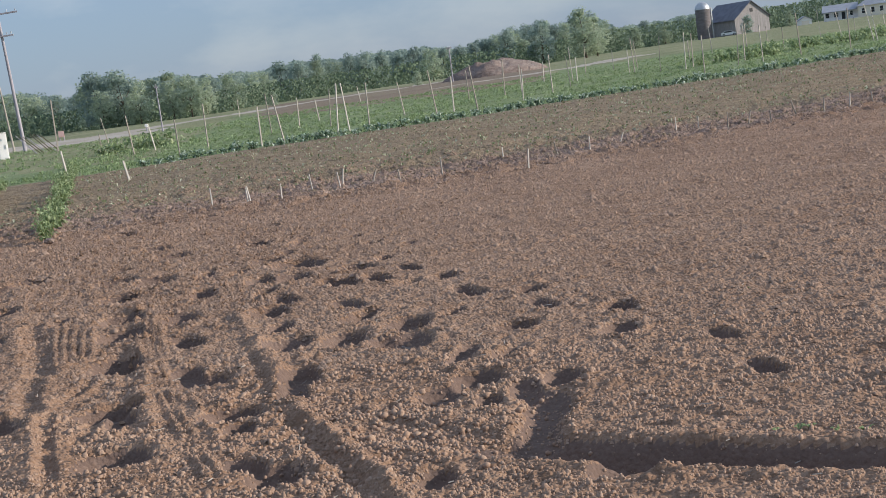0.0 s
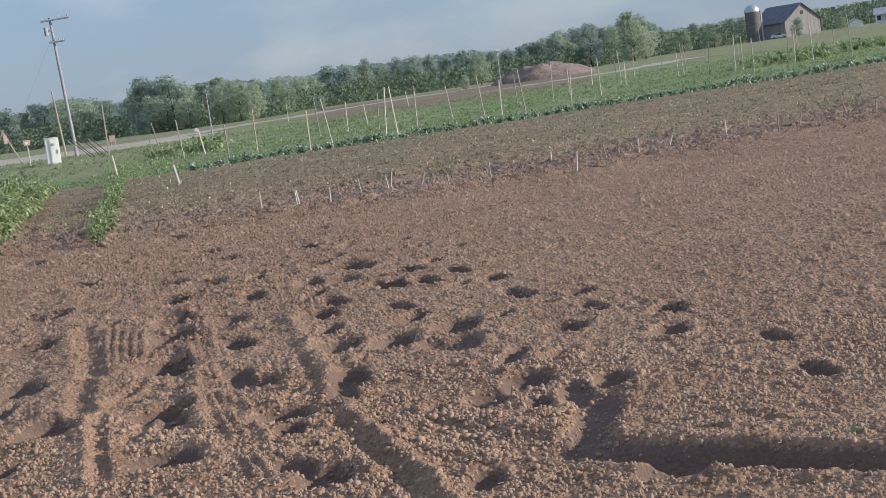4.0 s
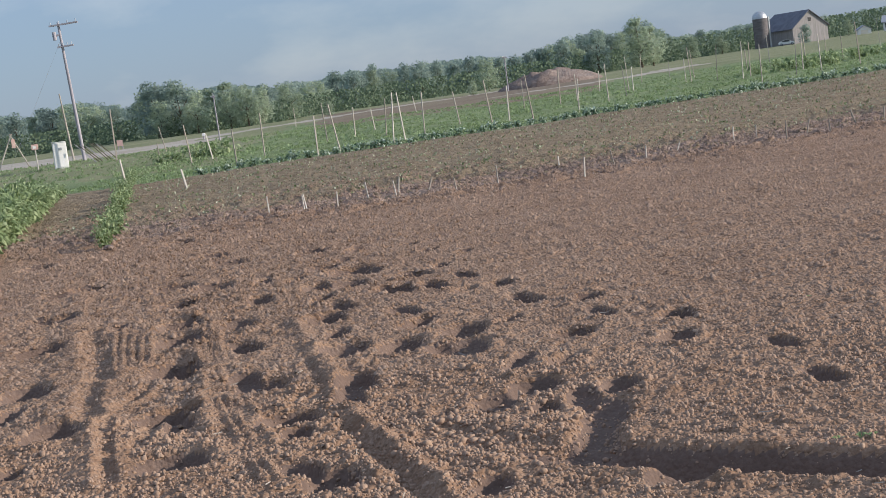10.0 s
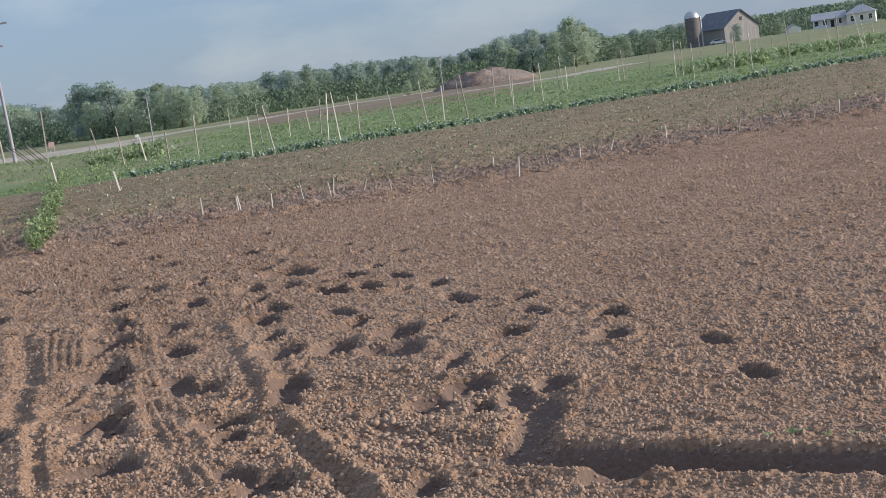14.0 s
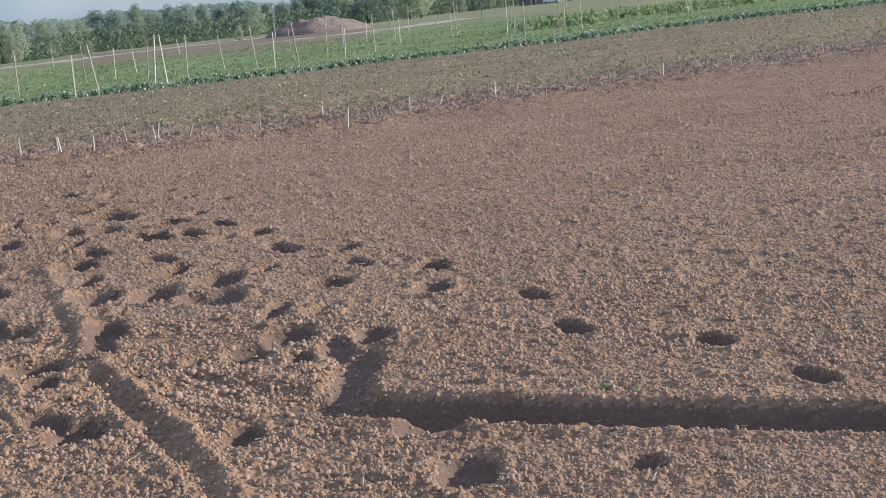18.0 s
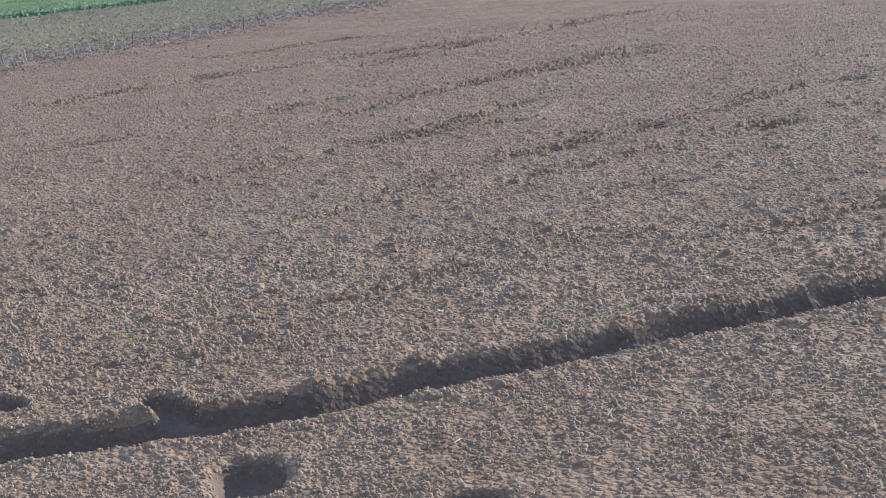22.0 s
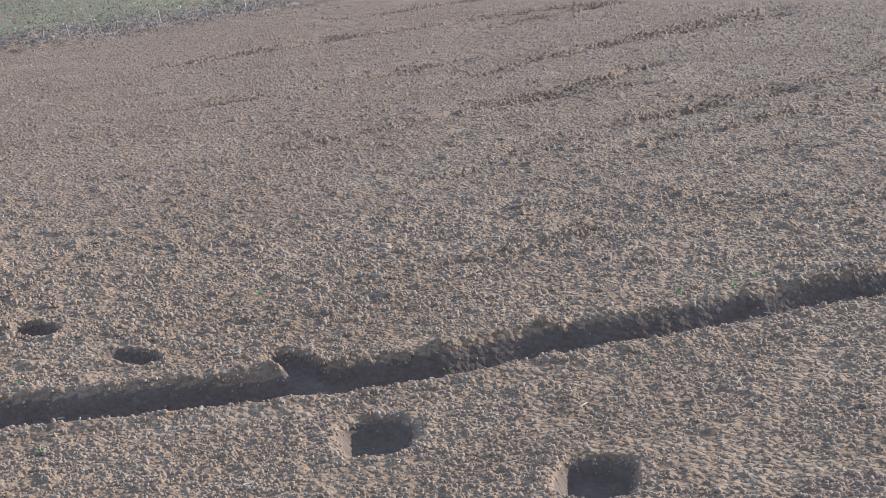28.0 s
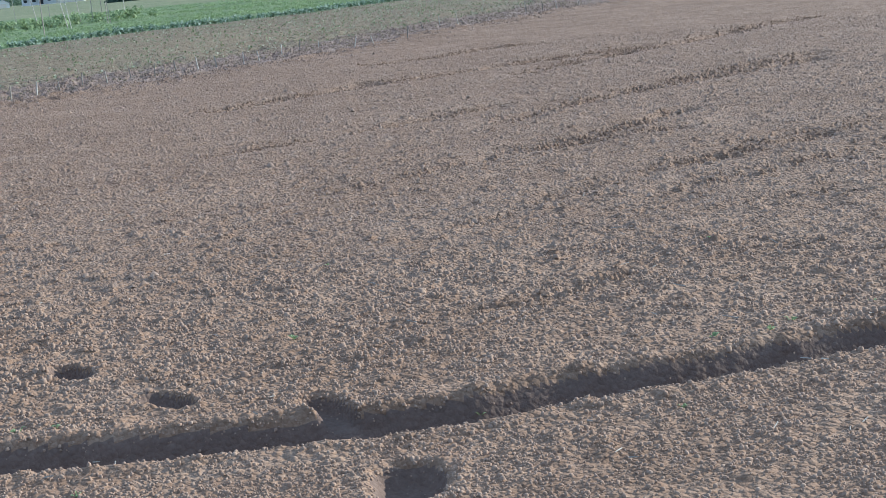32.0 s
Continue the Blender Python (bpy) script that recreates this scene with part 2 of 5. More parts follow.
METAL = material("galvanised_metal", [(0.3, (0.38, 0.39, 0.40)), (0.7, (0.58, 0.59, 0.60))], scale=2, fine=20, rough=0.45, metal=0.7, bump=0.1)
WHITE = material("white_paint", [(0.3, (0.748, 0.726, 0.683)), (0.6, (0.880, 0.858, 0.829))], scale=1.2, fine=20, rough=0.6, bump=0.1)
CREAM = material("cream_siding", [(0.3, (0.713, 0.632, 0.529)), (0.6, (0.851, 0.782, 0.667))], scale=0.8, fine=14, rough=0.7, bump=0.15, stretch=(0.2, 0.2, 6))
BARN_WOOD = material("weathered_boards", [(0.3, (0.196, 0.178, 0.172)), (0.5, (0.310, 0.287, 0.282)), (0.7, (0.414, 0.385, 0.380))], scale=1.0, fine=9, rough=0.9, bump=0.5, bump_scale=6, stretch=(4, 4, 0.15), distance=0.05)
ROOF_DARK = material("old_shingle_roof", [(0.3, (0.098, 0.099, 0.120)), (0.6, (0.180, 0.184, 0.213))], scale=0.7, fine=8, rough=0.9, bump=0.5, bump_scale=9)
ROOF_GREY = material("grey_roofing", [(0.3, (0.24, 0.25, 0.28)), (0.6, (0.36, 0.37, 0.40))], scale=0.7, fine=8, rough=0.7, bump=0.3, bump_scale=9)
BRICK_SILO = material("silo_staves", [(0.3, (0.111, 0.098, 0.098)), (0.5, (0.170, 0.153, 0.154)), (0.7, (0.230, 0.219, 0.221))], scale=0.8, fine=6, rough=0.9, bump=0.5, bump_scale=5, stretch=(1, 1, 3))
DARK = material("dark_interior", [(0.3, (0.012, 0.012, 0.013)), (0.7, (0.03, 0.03, 0.032))], scale=2, fine=9, rough=0.5, bump=0, spec=0.5)
RED = material("faded_red_plastic", [(0.3, (0.600, 0.360, 0.304)), (0.7, (0.744, 0.540, 0.480))], scale=4, fine=30, rough=0.6, bump=0)
ORANGE_WOOD = material("reddish_timber", [(0.3, (0.416, 0.347, 0.281)), (0.7, (0.574, 0.567, 0.505))], scale=4, fine=40, rough=0.8, bump=0.3, stretch=(1, 1, 0.2))
RUBBER = material("tyre_rubber", [(0.3, (0.018, 0.018, 0.018)), (0.7, (0.04, 0.04, 0.04))], scale=6, fine=60, rough=0.85, bump=0.1)
MOUND_SOIL = material("heaped_earth", [(0.32, (0.160, 0.111, 0.090)), (0.5, (0.253, 0.187, 0.155)), (0.7, (0.338, 0.283, 0.246))], scale=0.35, fine=3, bump=0.9, bump_scale=4, distance=0.3)


# ---- builders ----
def mesh_of(name, verts, faces, mats, smooth=False, index=None):
    """A mesh from arrays: verts (n, 3), faces (m, k)."""
    verts, faces = np.asarray(verts, np.float32), np.asarray(faces, np.int32)
    me = bpy.data.meshes.new(name)
    me.vertices.add(len(verts))
    me.vertices.foreach_set("co", verts.ravel())
    m, k = faces.shape
    me.loops.add(m * k)
    me.polygons.add(m)
    me.polygons.foreach_set("loop_start", np.arange(0, m * k, k, dtype=np.int32))
    me.loops.foreach_set("vertex_index", faces.ravel())
    for mt in mats:
        me.materials.append(mt)
    if index is not None:
        me.polygons.foreach_set("material_index", np.asarray(index, np.int32))
    me.polygons.foreach_set("use_smooth", np.full(m, smooth, dtype=bool))
    me.update(calc_edges=True)
    me.validate()
    return me


def part(name, bm, mat, parent=None, label="", smooth=False):
    me = bpy.data.meshes.new(name)
    bmesh.ops.recalc_face_normals(bm, faces=bm.faces[:])
    bm.to_mesh(me)
    bm.free()
    me.materials.append(mat)
    if smooth:
        me.polygons.foreach_set("use_smooth", np.ones(len(me.polygons), dtype=bool))
    ob = new(name, me)
    ob.parent = parent
    return tagged(ob, label)


def part_of(name, me, parent=None, label=""):
    ob = new(name, me)
    ob.parent = parent
    return tagged(ob, label)


def box(bm, x0, x1, y0, y1, z0, z1, bevel=0.0, m=None):
    r = bmesh.ops.create_cube(bm, size=1.0, matrix=Matrix.Translation(((x0 + x1) / 2, (y0 + y1) / 2, (z0 + z1) / 2)) @ Matrix.Diagonal((x1 - x0, y1 - y0, z1 - z0, 1)))
    vs = r["verts"]
    if bevel:
        es = list({e for v in vs for e in v.link_edges})
        vs = list({v for f in bmesh.ops.bevel(bm, geom=es, offset=bevel, segments=2, affect="EDGES")["faces"] for v in f.verts} | {v for v in vs if v.is_valid})
    if m:
        bmesh.ops.transform(bm, matrix=m, verts=vs)
    return vs


def rod(bm, a, b, r0, r1=None, sides=8):
    """A tapered round bar from a to b."""
    a, b = Vector(a), Vector(b)
    d = b - a
    m = Matrix.Translation((a + b) / 2) @ d.to_track_quat("Z", "Y").to_matrix().to_4x4()
    bmesh.ops.create_cone(bm, cap_ends=True, segments=sides, radius1=r0, radius2=r0 if r1 is None else r1, depth=d.length, matrix=m)


def poly(bm, pts):
    return bm.faces.new([bm.verts.new(p) for p in pts])


def thing(name, m, label, category, group="", kind=""):
    ob = new(name)
    ob.empty_display_size = 0.2
    ob.matrix_world = m
    return tagged(ob, label, category, group, kind)


def at_polar(az, r):
    return math.sin(radians(az)) * r, math.cos(radians(az)) * r


# ---- the lie of the land ----
def hash2(i, j, seed):
    h = (i.astype(np.int64) * 374761393 + j.astype(np.int64) * 668265263 + seed * 1442695041) & 0x7FFFFFFF
    h = ((h ^ (h >> 13)) * 1274126177) & 0x7FFFFFFF
    h = ((h ^ (h >> 16)) * 2246822519) & 0x7FFFFFFF
    return (h & 0xFFFFF) / float(0xFFFFF)


def vnoise(x, y, seed):
    i, j = np.floor(x), np.floor(y)
    u, v = x - i, y - j
    u, v = u * u * (3 - 2 * u), v * v * (3 - 2 * v)
    a, b, c, d = hash2(i, j, seed), hash2(i + 1, j, seed), hash2(i, j + 1, seed), hash2(i + 1, j + 1, seed)
    return (a * (1 - u) + b * u) * (1 - v) + (c * (1 - u) + d * u) * v - 0.5


def lumps(x, y, cell, seed, fill=1.0):
    """Rounded clods: one in each cell, of its own place, size and height."""
    x, y = x / cell, y / cell
    i, j = np.floor(x), np.floor(y)
    out = np.zeros_like(x)
    for di in (-1, 0, 1):
        for dj in (-1, 0, 1):
            a, b = i + di, j + dj
            px, py = a + hash2(a, b, seed), b + hash2(a, b, seed + 1)
            rr = 0.30 + 0.42 * hash2(a, b, seed + 2)
            rr = np.where(hash2(a, b, seed + 3) < fill, rr, 0.0)
            d2 = (x - px) ** 2 + (y - py) ** 2
            out = np.maximum(out, np.sqrt(np.maximum(rr * rr - d2, 0.0)))
    return out * cell


def along(x, y, pts):
    """Distance to a bent line, and the way along it."""
    best, s_at, side, s0 = np.full_like(x, 1e9), np.zeros_like(x), np.zeros_like(x), 0.0
    for (ax, ay), (bx, by) in zip(pts[:-1], pts[1:]):
        dx, dy = bx - ax, by - ay
        ln = math.hypot(dx, dy)
        t = np.clip(((x - ax) * dx + (y - ay) * dy) / (ln * ln), 0, 1)
        d = np.hypot(x - ax - t * dx, y - ay - t * dy)
        m = d < best
        best, s_at = np.where(m, d, best), np.where(m, s0 + t * ln, s_at)
        side = np.where(m, np.sign((x - ax) * dy - (y - ay) * dx), side)
        s0 += ln
    return best, s_at, side


def smooth(x, a, b):
    t = np.clip((x - a) / (b - a), 0, 1)
    return t * t * (3 - 2 * t)


def far_level(r):
    return np.interp(r, [0, 100, 140, 200, 300, 400, 800, 2000], [0, 0, -0.20, -0.58, -1.1, -1.3, -2.0, -4.0])


def stake_line(x):
    return np.interp(x, [-9, 0, 7, 12.4, 19, 26, 60], [19.6, 19.3, 21.0, 22.7, 26.0, 29.4, 46.0])


def crop_line(x):
    return np.interp(x, [-12, -4.5, 0, 5, 12, 20, 31, 70], [36.3, 37.1, 37.9, 39.8, 42.0, 44.4, 48.0, 60.0])


TRENCH = [(0.0, 6.05), (0.22, 5.72), (0.44, 5.45), (0.76, 5.17), (1.2, 4.84), (1.58, 4.58), (1.92, 4.36), (2.25, 4.14), (2.6, 3.93), (2.96, 3.77), (3.38, 3.65), (3.79, 3.49), (4.26, 3.34), (4.75, 3.17), (5.42, 2.93), (9.0, 1.9), (16.0, 0.2)]
BRANCH = [(0.80, 6.30), (0.74, 6.05), (0.66, 5.70), (0.58, 5.40)]
RIDGES = [
    ([(-3.13, 13.32), (-2.36, 9.46), (-2.19, 8.47), (-2.05, 7.66), (-1.92, 6.88)], 0.12),
    ([(-1.98, 9.30), (-1.84, 8.45), (-1.82, 7.80), (-1.72, 7.02), (-1.53, 5.98)], 0.10),
    ([(-0.90, 9.95), (-0.62, 8.13), (-0.68, 8.66), (-0.35, 6.41), (-0.17, 5.76), (-0.03, 5.21), (0.08, 4.49)], 0.055),
    ([(-1.76, 11.03), (-1.51, 9.34), (-1.29, 7.77), (-1.08, 6.72)], 0.06),
    ([(-0.67, 8.29), (-0.53, 7.38)], 0.04),
]
FURROWS = [
    ([(-1.70, 7.54), (-1.64, 7.74), (-1.59, 8.00)], 0.045),
    ([(-1.51, 6.48), (-1.43, 6.65), (-1.40, 6.94)], 0.045),
    ([(-1.78, 8.59), (-1.69, 8.71), (-1.62, 8.84)], 0.035),
    ([(-0.76, 7.02), (-0.66, 7.29)], 0.035),
    ([(-0.56, 6.09), (-0.48, 6.19), (-0.40, 6.33)], 0.045),
    ([(-0.40, 6.45), (-0.25, 5.75), (-0.10, 5.21), (0.03, 4.63), (0.05, 4.45)], 0.05),
    ([(-0.67, 8.12), (-0.53, 7.35)], 0.05),
    ([(-1.98, 8.24), (-1.79, 7.28)], 0.06),
    ([(-1.69, 7.21), (-1.43, 5.92)], 0.035),
    ([(-2.45, 10.57), (-1.94, 8.37)], 0.07),
    ([(-1.53, 8.96), (-1.32, 7.79)], 0.05),
]
# long prints of tyre lugs
LUGS_A = [
    [(-2.29, 10.69), (-2.05, 9.36), (-1.89, 8.53)],
    [(-2.21, 10.62), (-1.98, 9.30), (-1.81, 8.41)],
    [(-2.12, 10.49), (-1.91, 9.25), (-1.77, 8.56)],
    [(-2.03, 10.34), (-1.84, 9.20), (-1.73, 8.59)],
    [(-1.94, 10.19), (-1.77, 9.14), (-1.69, 8.63)],
    [(-1.68, 10.78), (-1.54, 9.58), (-1.38, 8.65), (-1.24, 8.01)],
    [(-1.61, 10.66), (-1.47, 9.48), (-1.32, 8.57), (-1.19, 7.94)],
    [(-1.53, 10.49), (-1.40, 9.36), (-1.25, 8.47), (-1.15, 7.91)],
    [(-1.45, 10.26), (-1.34, 9.24), (-1.20, 8.41)],
]
LUGS_B = [
    [(-1.17, 7.61), (-1.02, 6.91), (-0.87, 6.27)],
    [(-1.12, 7.65), (-0.96, 6.88), (-0.80, 6.23)],
    [(-1.06, 7.53), (-0.90, 6.84), (-0.73, 6.14)],
    [(-0.98, 7.41), (-0.83, 6.68), (-0.69, 6.08)],
    [(-0.85, 6.11), (-0.74, 5.73), (-0.67, 5.45)],
    [(-0.80, 6.13), (-0.69, 5.70), (-0.62, 5.42)],
]
# rows of clods left by the rake
STREAKS = [
    [(5.15, 8.41), (5.94, 8.41), (6.88, 8.56), (7.67, 8.53), (8.49, 8.33)],
    [(5.01, 6.50), (5.90, 6.79), (6.62, 6.88), (7.63, 6.95), (8.63, 6.93)],
    [(3.89, 4.75), (4.36, 4.77), (4.87, 4.92)],
    [(7.59, 15.31), (9.61, 15.57), (12.53, 15.73), (15.01, 15.60)],
    [(8.14, 10.33), (10.66, 11.02), (13.60, 11.13)],
    [(6.32, 5.49), (6.78, 5.39)],
    [(8.99, 7.00), (11.21, 7.17), (12.41, 6.92)],
    [(5.92, 4.00), (7.01, 3.81)],
    [(5.33, 3.41), (5.85, 3.39), (6.17, 3.32)],
    [(6.36, 6.23), (7.69, 6.20), (9.18, 6.07)],
    [(5.60, 11.27), (7.36, 11.38), (9.04, 11.49)],
]
STREAKS_FAR = [
    [(12.27, 18.88), (13.27, 18.73), (14.81, 19.06), (15.20, 18.79)],
    [(11.73, 14.28), (12.84, 14.71), (14.54, 15.14), (15.96, 15.41), (18.41, 16.30), (19.92, 16.41)],
    [(10.46, 11.06), (11.18, 11.18), (12.25, 11.41), (13.09, 11.56), (14.19, 11.65)],
    [(7.05, 8.75), (7.46, 8.66), (7.83, 8.69), (8.56, 8.91), (9.45, 9.23)],
    [(8.04, 7.20), (8.49, 7.20), (8.78, 7.16)],
    [(7.73, 15.11), (9.08, 15.55), (10.26, 15.91)],
]
# footprints: x, y, heading, half width, half length
PRINTS_A = [(2.63, 2.64, 43, 0.099, 0.15), (2.40, 3.36, 34, 0.106, 0.16), (1.37, 4.12, 94, 0.050, 0.08), (0.84, 4.31, 12, 0.095, 0.17), (0.82, 4.86, 101, 0.08, 0.13), (2.62, 4.16, -176, 0.050, 0.19), (0.17, 5.11, 4, 0.057, 0.12), (2.26, 4.74, 166, 0.057, 0.15), (-0.45, 5.51, 88, 0.130, 0.13), (-0.59, 5.74, 154, 0.050, 0.14), (2.15, 5.45, 170, 0.050, 0.14), (0.49, 6.18, 6, 0.050, 0.13), (1.70, 6.03, 170, 0.050, 0.17), (-1.20, 6.19, -9, 0.137, 0.18)]
PRINTS_B = [(0.04, 6.34, 50, 0.050, 0.06), (0.67, 6.32, 8, 0.069, 0.18), (-0.64, 6.40, -4, 0.052, 0.12), (0.28, 6.46, 4, 0.076, 0.19), (0.86, 6.43, 9, 0.087, 0.16), (-1.97, 6.39, 10, 0.050, 0.12), (0.49, 6.68, 6, 0.117, 0.16), (-0.71, 6.73, -4, 0.122, 0.17), (-0.42, 6.97, -1, 0.056, 0.20), (-1.26, 6.91, -8, 0.051, 0.11), (1.73, 6.81, 172, 0.050, 0.17), (0.70, 7.18, 32, 0.050, 0.14), (-1.36, 7.17, -9, 0.137, 0.17), (0.48, 7.30, 20, 0.050, 0.25), (-0.39, 7.36, -1, 0.084, 0.25), (-1.95, 7.12, -13, 0.119, 0.23), (1.32, 7.33, 12, 0.096, 0.17), (-0.91, 7.64, -5, 0.121, 0.18), (0.22, 7.89, 3, 0.109, 0.26)]
PRINTS_C = [(0.83, 7.85, 8, 0.114, 0.14), (0.08, 7.93, 2, 0.076, 0.21), (-1.04, 7.90, -6, 0.078, 0.20), (1.44, 7.94, 12, 0.089, 0.16), (-2.33, 7.76, 1, 0.055, 0.24), (-0.14, 8.23, 1, 0.107, 0.24), (-0.49, 8.33, -2, 0.121, 0.24), (0.24, 8.42, 3, 0.108, 0.25), (1.07, 8.40, 169, 0.050, 0.19), (0.53, 8.56, 35, 0.050, 0.11), (-1.52, 8.45, -9, 0.131, 0.26), (-2.39, 8.39, -14, 0.113, 0.26), (-0.03, 8.92, 29, 0.078, 0.22), (-0.54, 8.98, -2, 0.064, 0.21), (-1.14, 8.93, 160, 0.077, 0.26), (1.08, 9.00, 8, 0.091, 0.14), (0.70, 9.32, 166, 0.070, 0.26), (-0.10, 9.49, 165, 0.068, 0.26)]
PRINTS_D = [(-0.65, 9.68, -2, 0.101, 0.26), (-1.66, 9.63, -8, 0.131, 0.26), (0.34, 10.05, 21, 0.050, 0.16), (-1.29, 9.97, -6, 0.103, 0.26), (0.60, 10.13, 5, 0.088, 0.17), (-0.55, 10.16, 167, 0.053, 0.26), (-2.71, 10.02, -14, 0.145, 0.26), (-1.76, 10.34, -8, 0.145, 0.26), (0.12, 10.54, 164, 0.066, 0.26), (-0.13, 10.57, 1, 0.091, 0.26), (-0.73, 10.61, 37, 0.081, 0.14), (-0.26, 10.71, 22, 0.050, 0.14), (0.39, 10.86, 164, 0.065, 0.24), (-2.26, 10.64, 9, 0.054, 0.17), (-1.23, 11.04, -5, 0.081, 0.26), (-0.53, 11.31, -2, 0.126, 0.26), (-0.03, 11.33, 1, 0.124, 0.17), (-0.80, 11.37, -3, 0.098, 0.26), (-1.94, 11.46, -8, 0.125, 0.25)]
PRINTS_E = [(0.21, 11.63, 21, 0.050, 0.17), (-0.33, 11.87, 18, 0.050, 0.17), (-2.93, 11.61, -13, 0.125, 0.26), (-1.02, 11.99, 16, 0.059, 0.18), (-0.54, 12.08, -1, 0.151, 0.26), (-3.15, 11.73, 15, 0.084, 0.17), (-1.29, 12.16, 4, 0.050, 0.25), (0.46, 12.37, 33, 0.050, 0.11), (-1.75, 12.27, -7, 0.142, 0.26), (-0.79, 12.57, -3, 0.109, 0.21), (0.16, 12.82, 49, 0.055, 0.09), (-2.15, 12.64, -9, 0.197, 0.26), (-0.64, 12.95, 22, 0.051, 0.13), (-0.01, 13.53, 63, 0.051, 0.09), (-2.21, 13.41, 24, 0.078, 0.14), (-0.53, 13.69, 12, 0.076, 0.26), (-3.35, 13.39, -13, 0.122, 0.26), (-3.11, 13.60, -12, 0.134, 0.25), (-0.98, 14.13, -3, 0.122, 0.26)]
PRINTS_F = [(-1.81, 14.19, -6, 0.232, 0.26), (-2.12, 15.15, -7, 0.147, 0.26), (-4.35, 16.63, -14, 0.293, 0.26), (-2.80, 17.34, -8, 0.286, 0.26)]
PRINTS = PRINTS_A + PRINTS_B + PRINTS_C + PRINTS_D + PRINTS_E + PRINTS_F


DUG = [None, None, None]


def worked(x, y, h, dug, damp_shade, pressed):
    """Tracks, footprints and the trench cut into the relief h; marks what is dug."""
    wob = 0.03 * vnoise(x / 0.13, y / 0.13, 31) + 0.014 * vnoise(x / 0.045, y / 0.045, 32)
    for pts, w in RIDGES:
        d, s, side = along(x, y, pts)
        amp = 0.75 + 0.8 * vnoise(s / 0.35, d * 0, 35)
        pressed[:] = np.maximum(pressed, 0.6 * np.exp(-(d / w) ** 2))
        h = h * (1 - 0.35 * np.exp(-(d / w) ** 2)) + 0.032 * amp * np.exp(-((d + wob) / w) ** 2)
    for pts, w in FURROWS:
        d, s, side = along(x, y, pts)
        dd = d + 0.8 * wob
        h = h - 0.024 * np.exp(-(dd / w) ** 2) * (0.85 + 0.7 * vnoise(s / 0.3, d * 0, 34)) + 0.012 * np.exp(-((dd - 1.6 * w) / (0.5 * w)) ** 2)
        damp_shade[:] = np.maximum(damp_shade, 0.3 * np.exp(-(dd / w) ** 2))
    for pts in LUGS_A + LUGS_B:
        d, s, side = along(x, y, pts)
        d = d + 0.5 * wob
        long = sum(math.dist(p, q) for p, q in zip(pts[:-1], pts[1:]))
        fade = smooth(s, 0.0, 0.35) * (1 - smooth(s, long - 0.35, long)) * (0.8 + 0.7 * vnoise(s / 0.3, d * 0 + pts[0][0], 36))
        pressed[:] = np.maximum(pressed, fade * np.exp(-(d / 0.045) ** 2))
        h = h * (1 - 0.6 * fade * np.exp(-(d / 0.035) ** 2)) + fade * (0.027 * np.exp(-(d / 0.02) ** 2) - 0.006 * np.exp(-((d - 0.03) / 0.012) ** 2))
    d, s, side = along(x, y, TRENCH)
    d = d + 0.35 * wob
    cut = (1 - smooth(d, 0.05, 0.185)) * (0.15 + 0.85 * smooth(s, 0.5, 1.05))
    h = h * (1 - 0.9 * cut) - 0.14 * cut + 0.012 * np.exp(-((d - 0.21) / 0.06) ** 2)
    trench = 1 - smooth(d + 0.16 * (1 - smooth(s, 0.4, 1.05)), 0.12, 0.17)
    d, s, side = along(x, y, BRANCH)
    cut = (1 - smooth(d + 1.6 * wob, 0.02, 0.14)) * smooth(s, 0.0, 0.2)
    h = h * (1 - 0.7 * cut) - 0.07 * cut
    dug[:] = np.maximum(dug, np.maximum(trench, cut))
    damp_shade[:] = np.maximum(damp_shade, dug)
    for k, (x0, y0, a, wid, ln) in enumerate(PRINTS):
        m = (np.abs(x - x0) < 0.55) & (np.abs(y - y0) < 0.55)
        if not m.any():
            continue
        ca, sn = math.cos(radians(a)), math.sin(radians(a))
        u, v = (x[m] - x0) * ca - (y[m] - y0) * sn, (x[m] - x0) * sn + (y[m] - y0) * ca
        far = math.hypot(x0, y0)
        wid = min(max(wid, 0.06), 0.15) * (1.5 if x0 < 0.3 else 1.3)
        dep = (0.030 + 0.30 * wid) * (1.0 + 0.03 * max(far - 7, 0))
        waist = 1 - 0.16 * np.cos(v / ln * 2.6 + 0.6 * math.sin(7.1 * k))
        q = np.sqrt((u / (wid * waist)) ** 2 + (v / ln) ** 2) + 0.55 * wob[m] / wid
        lo = 0.68 - 0.26 * np.clip((x0 - x[m]) / wid, 0, 1)
        cut = 1 - smooth((q - lo) / (1.1 - lo), 0.0, 1.0)
        dug[m] = np.maximum(dug[m], 1 - smooth(q, 0.8, 1.02))
        damp_shade[m] = np.maximum(damp_shade[m], 1 - smooth(q, 0.82, 1.08))
        slope = 1 + 0.25 * math.sin(3.7 * k) * v / ln
        h[m] = h[m] * (1 - 0.8 * cut) - dep * slope * cut + 0.005 * np.exp(-((q - 1.3) / 0.2) ** 2)
    return h


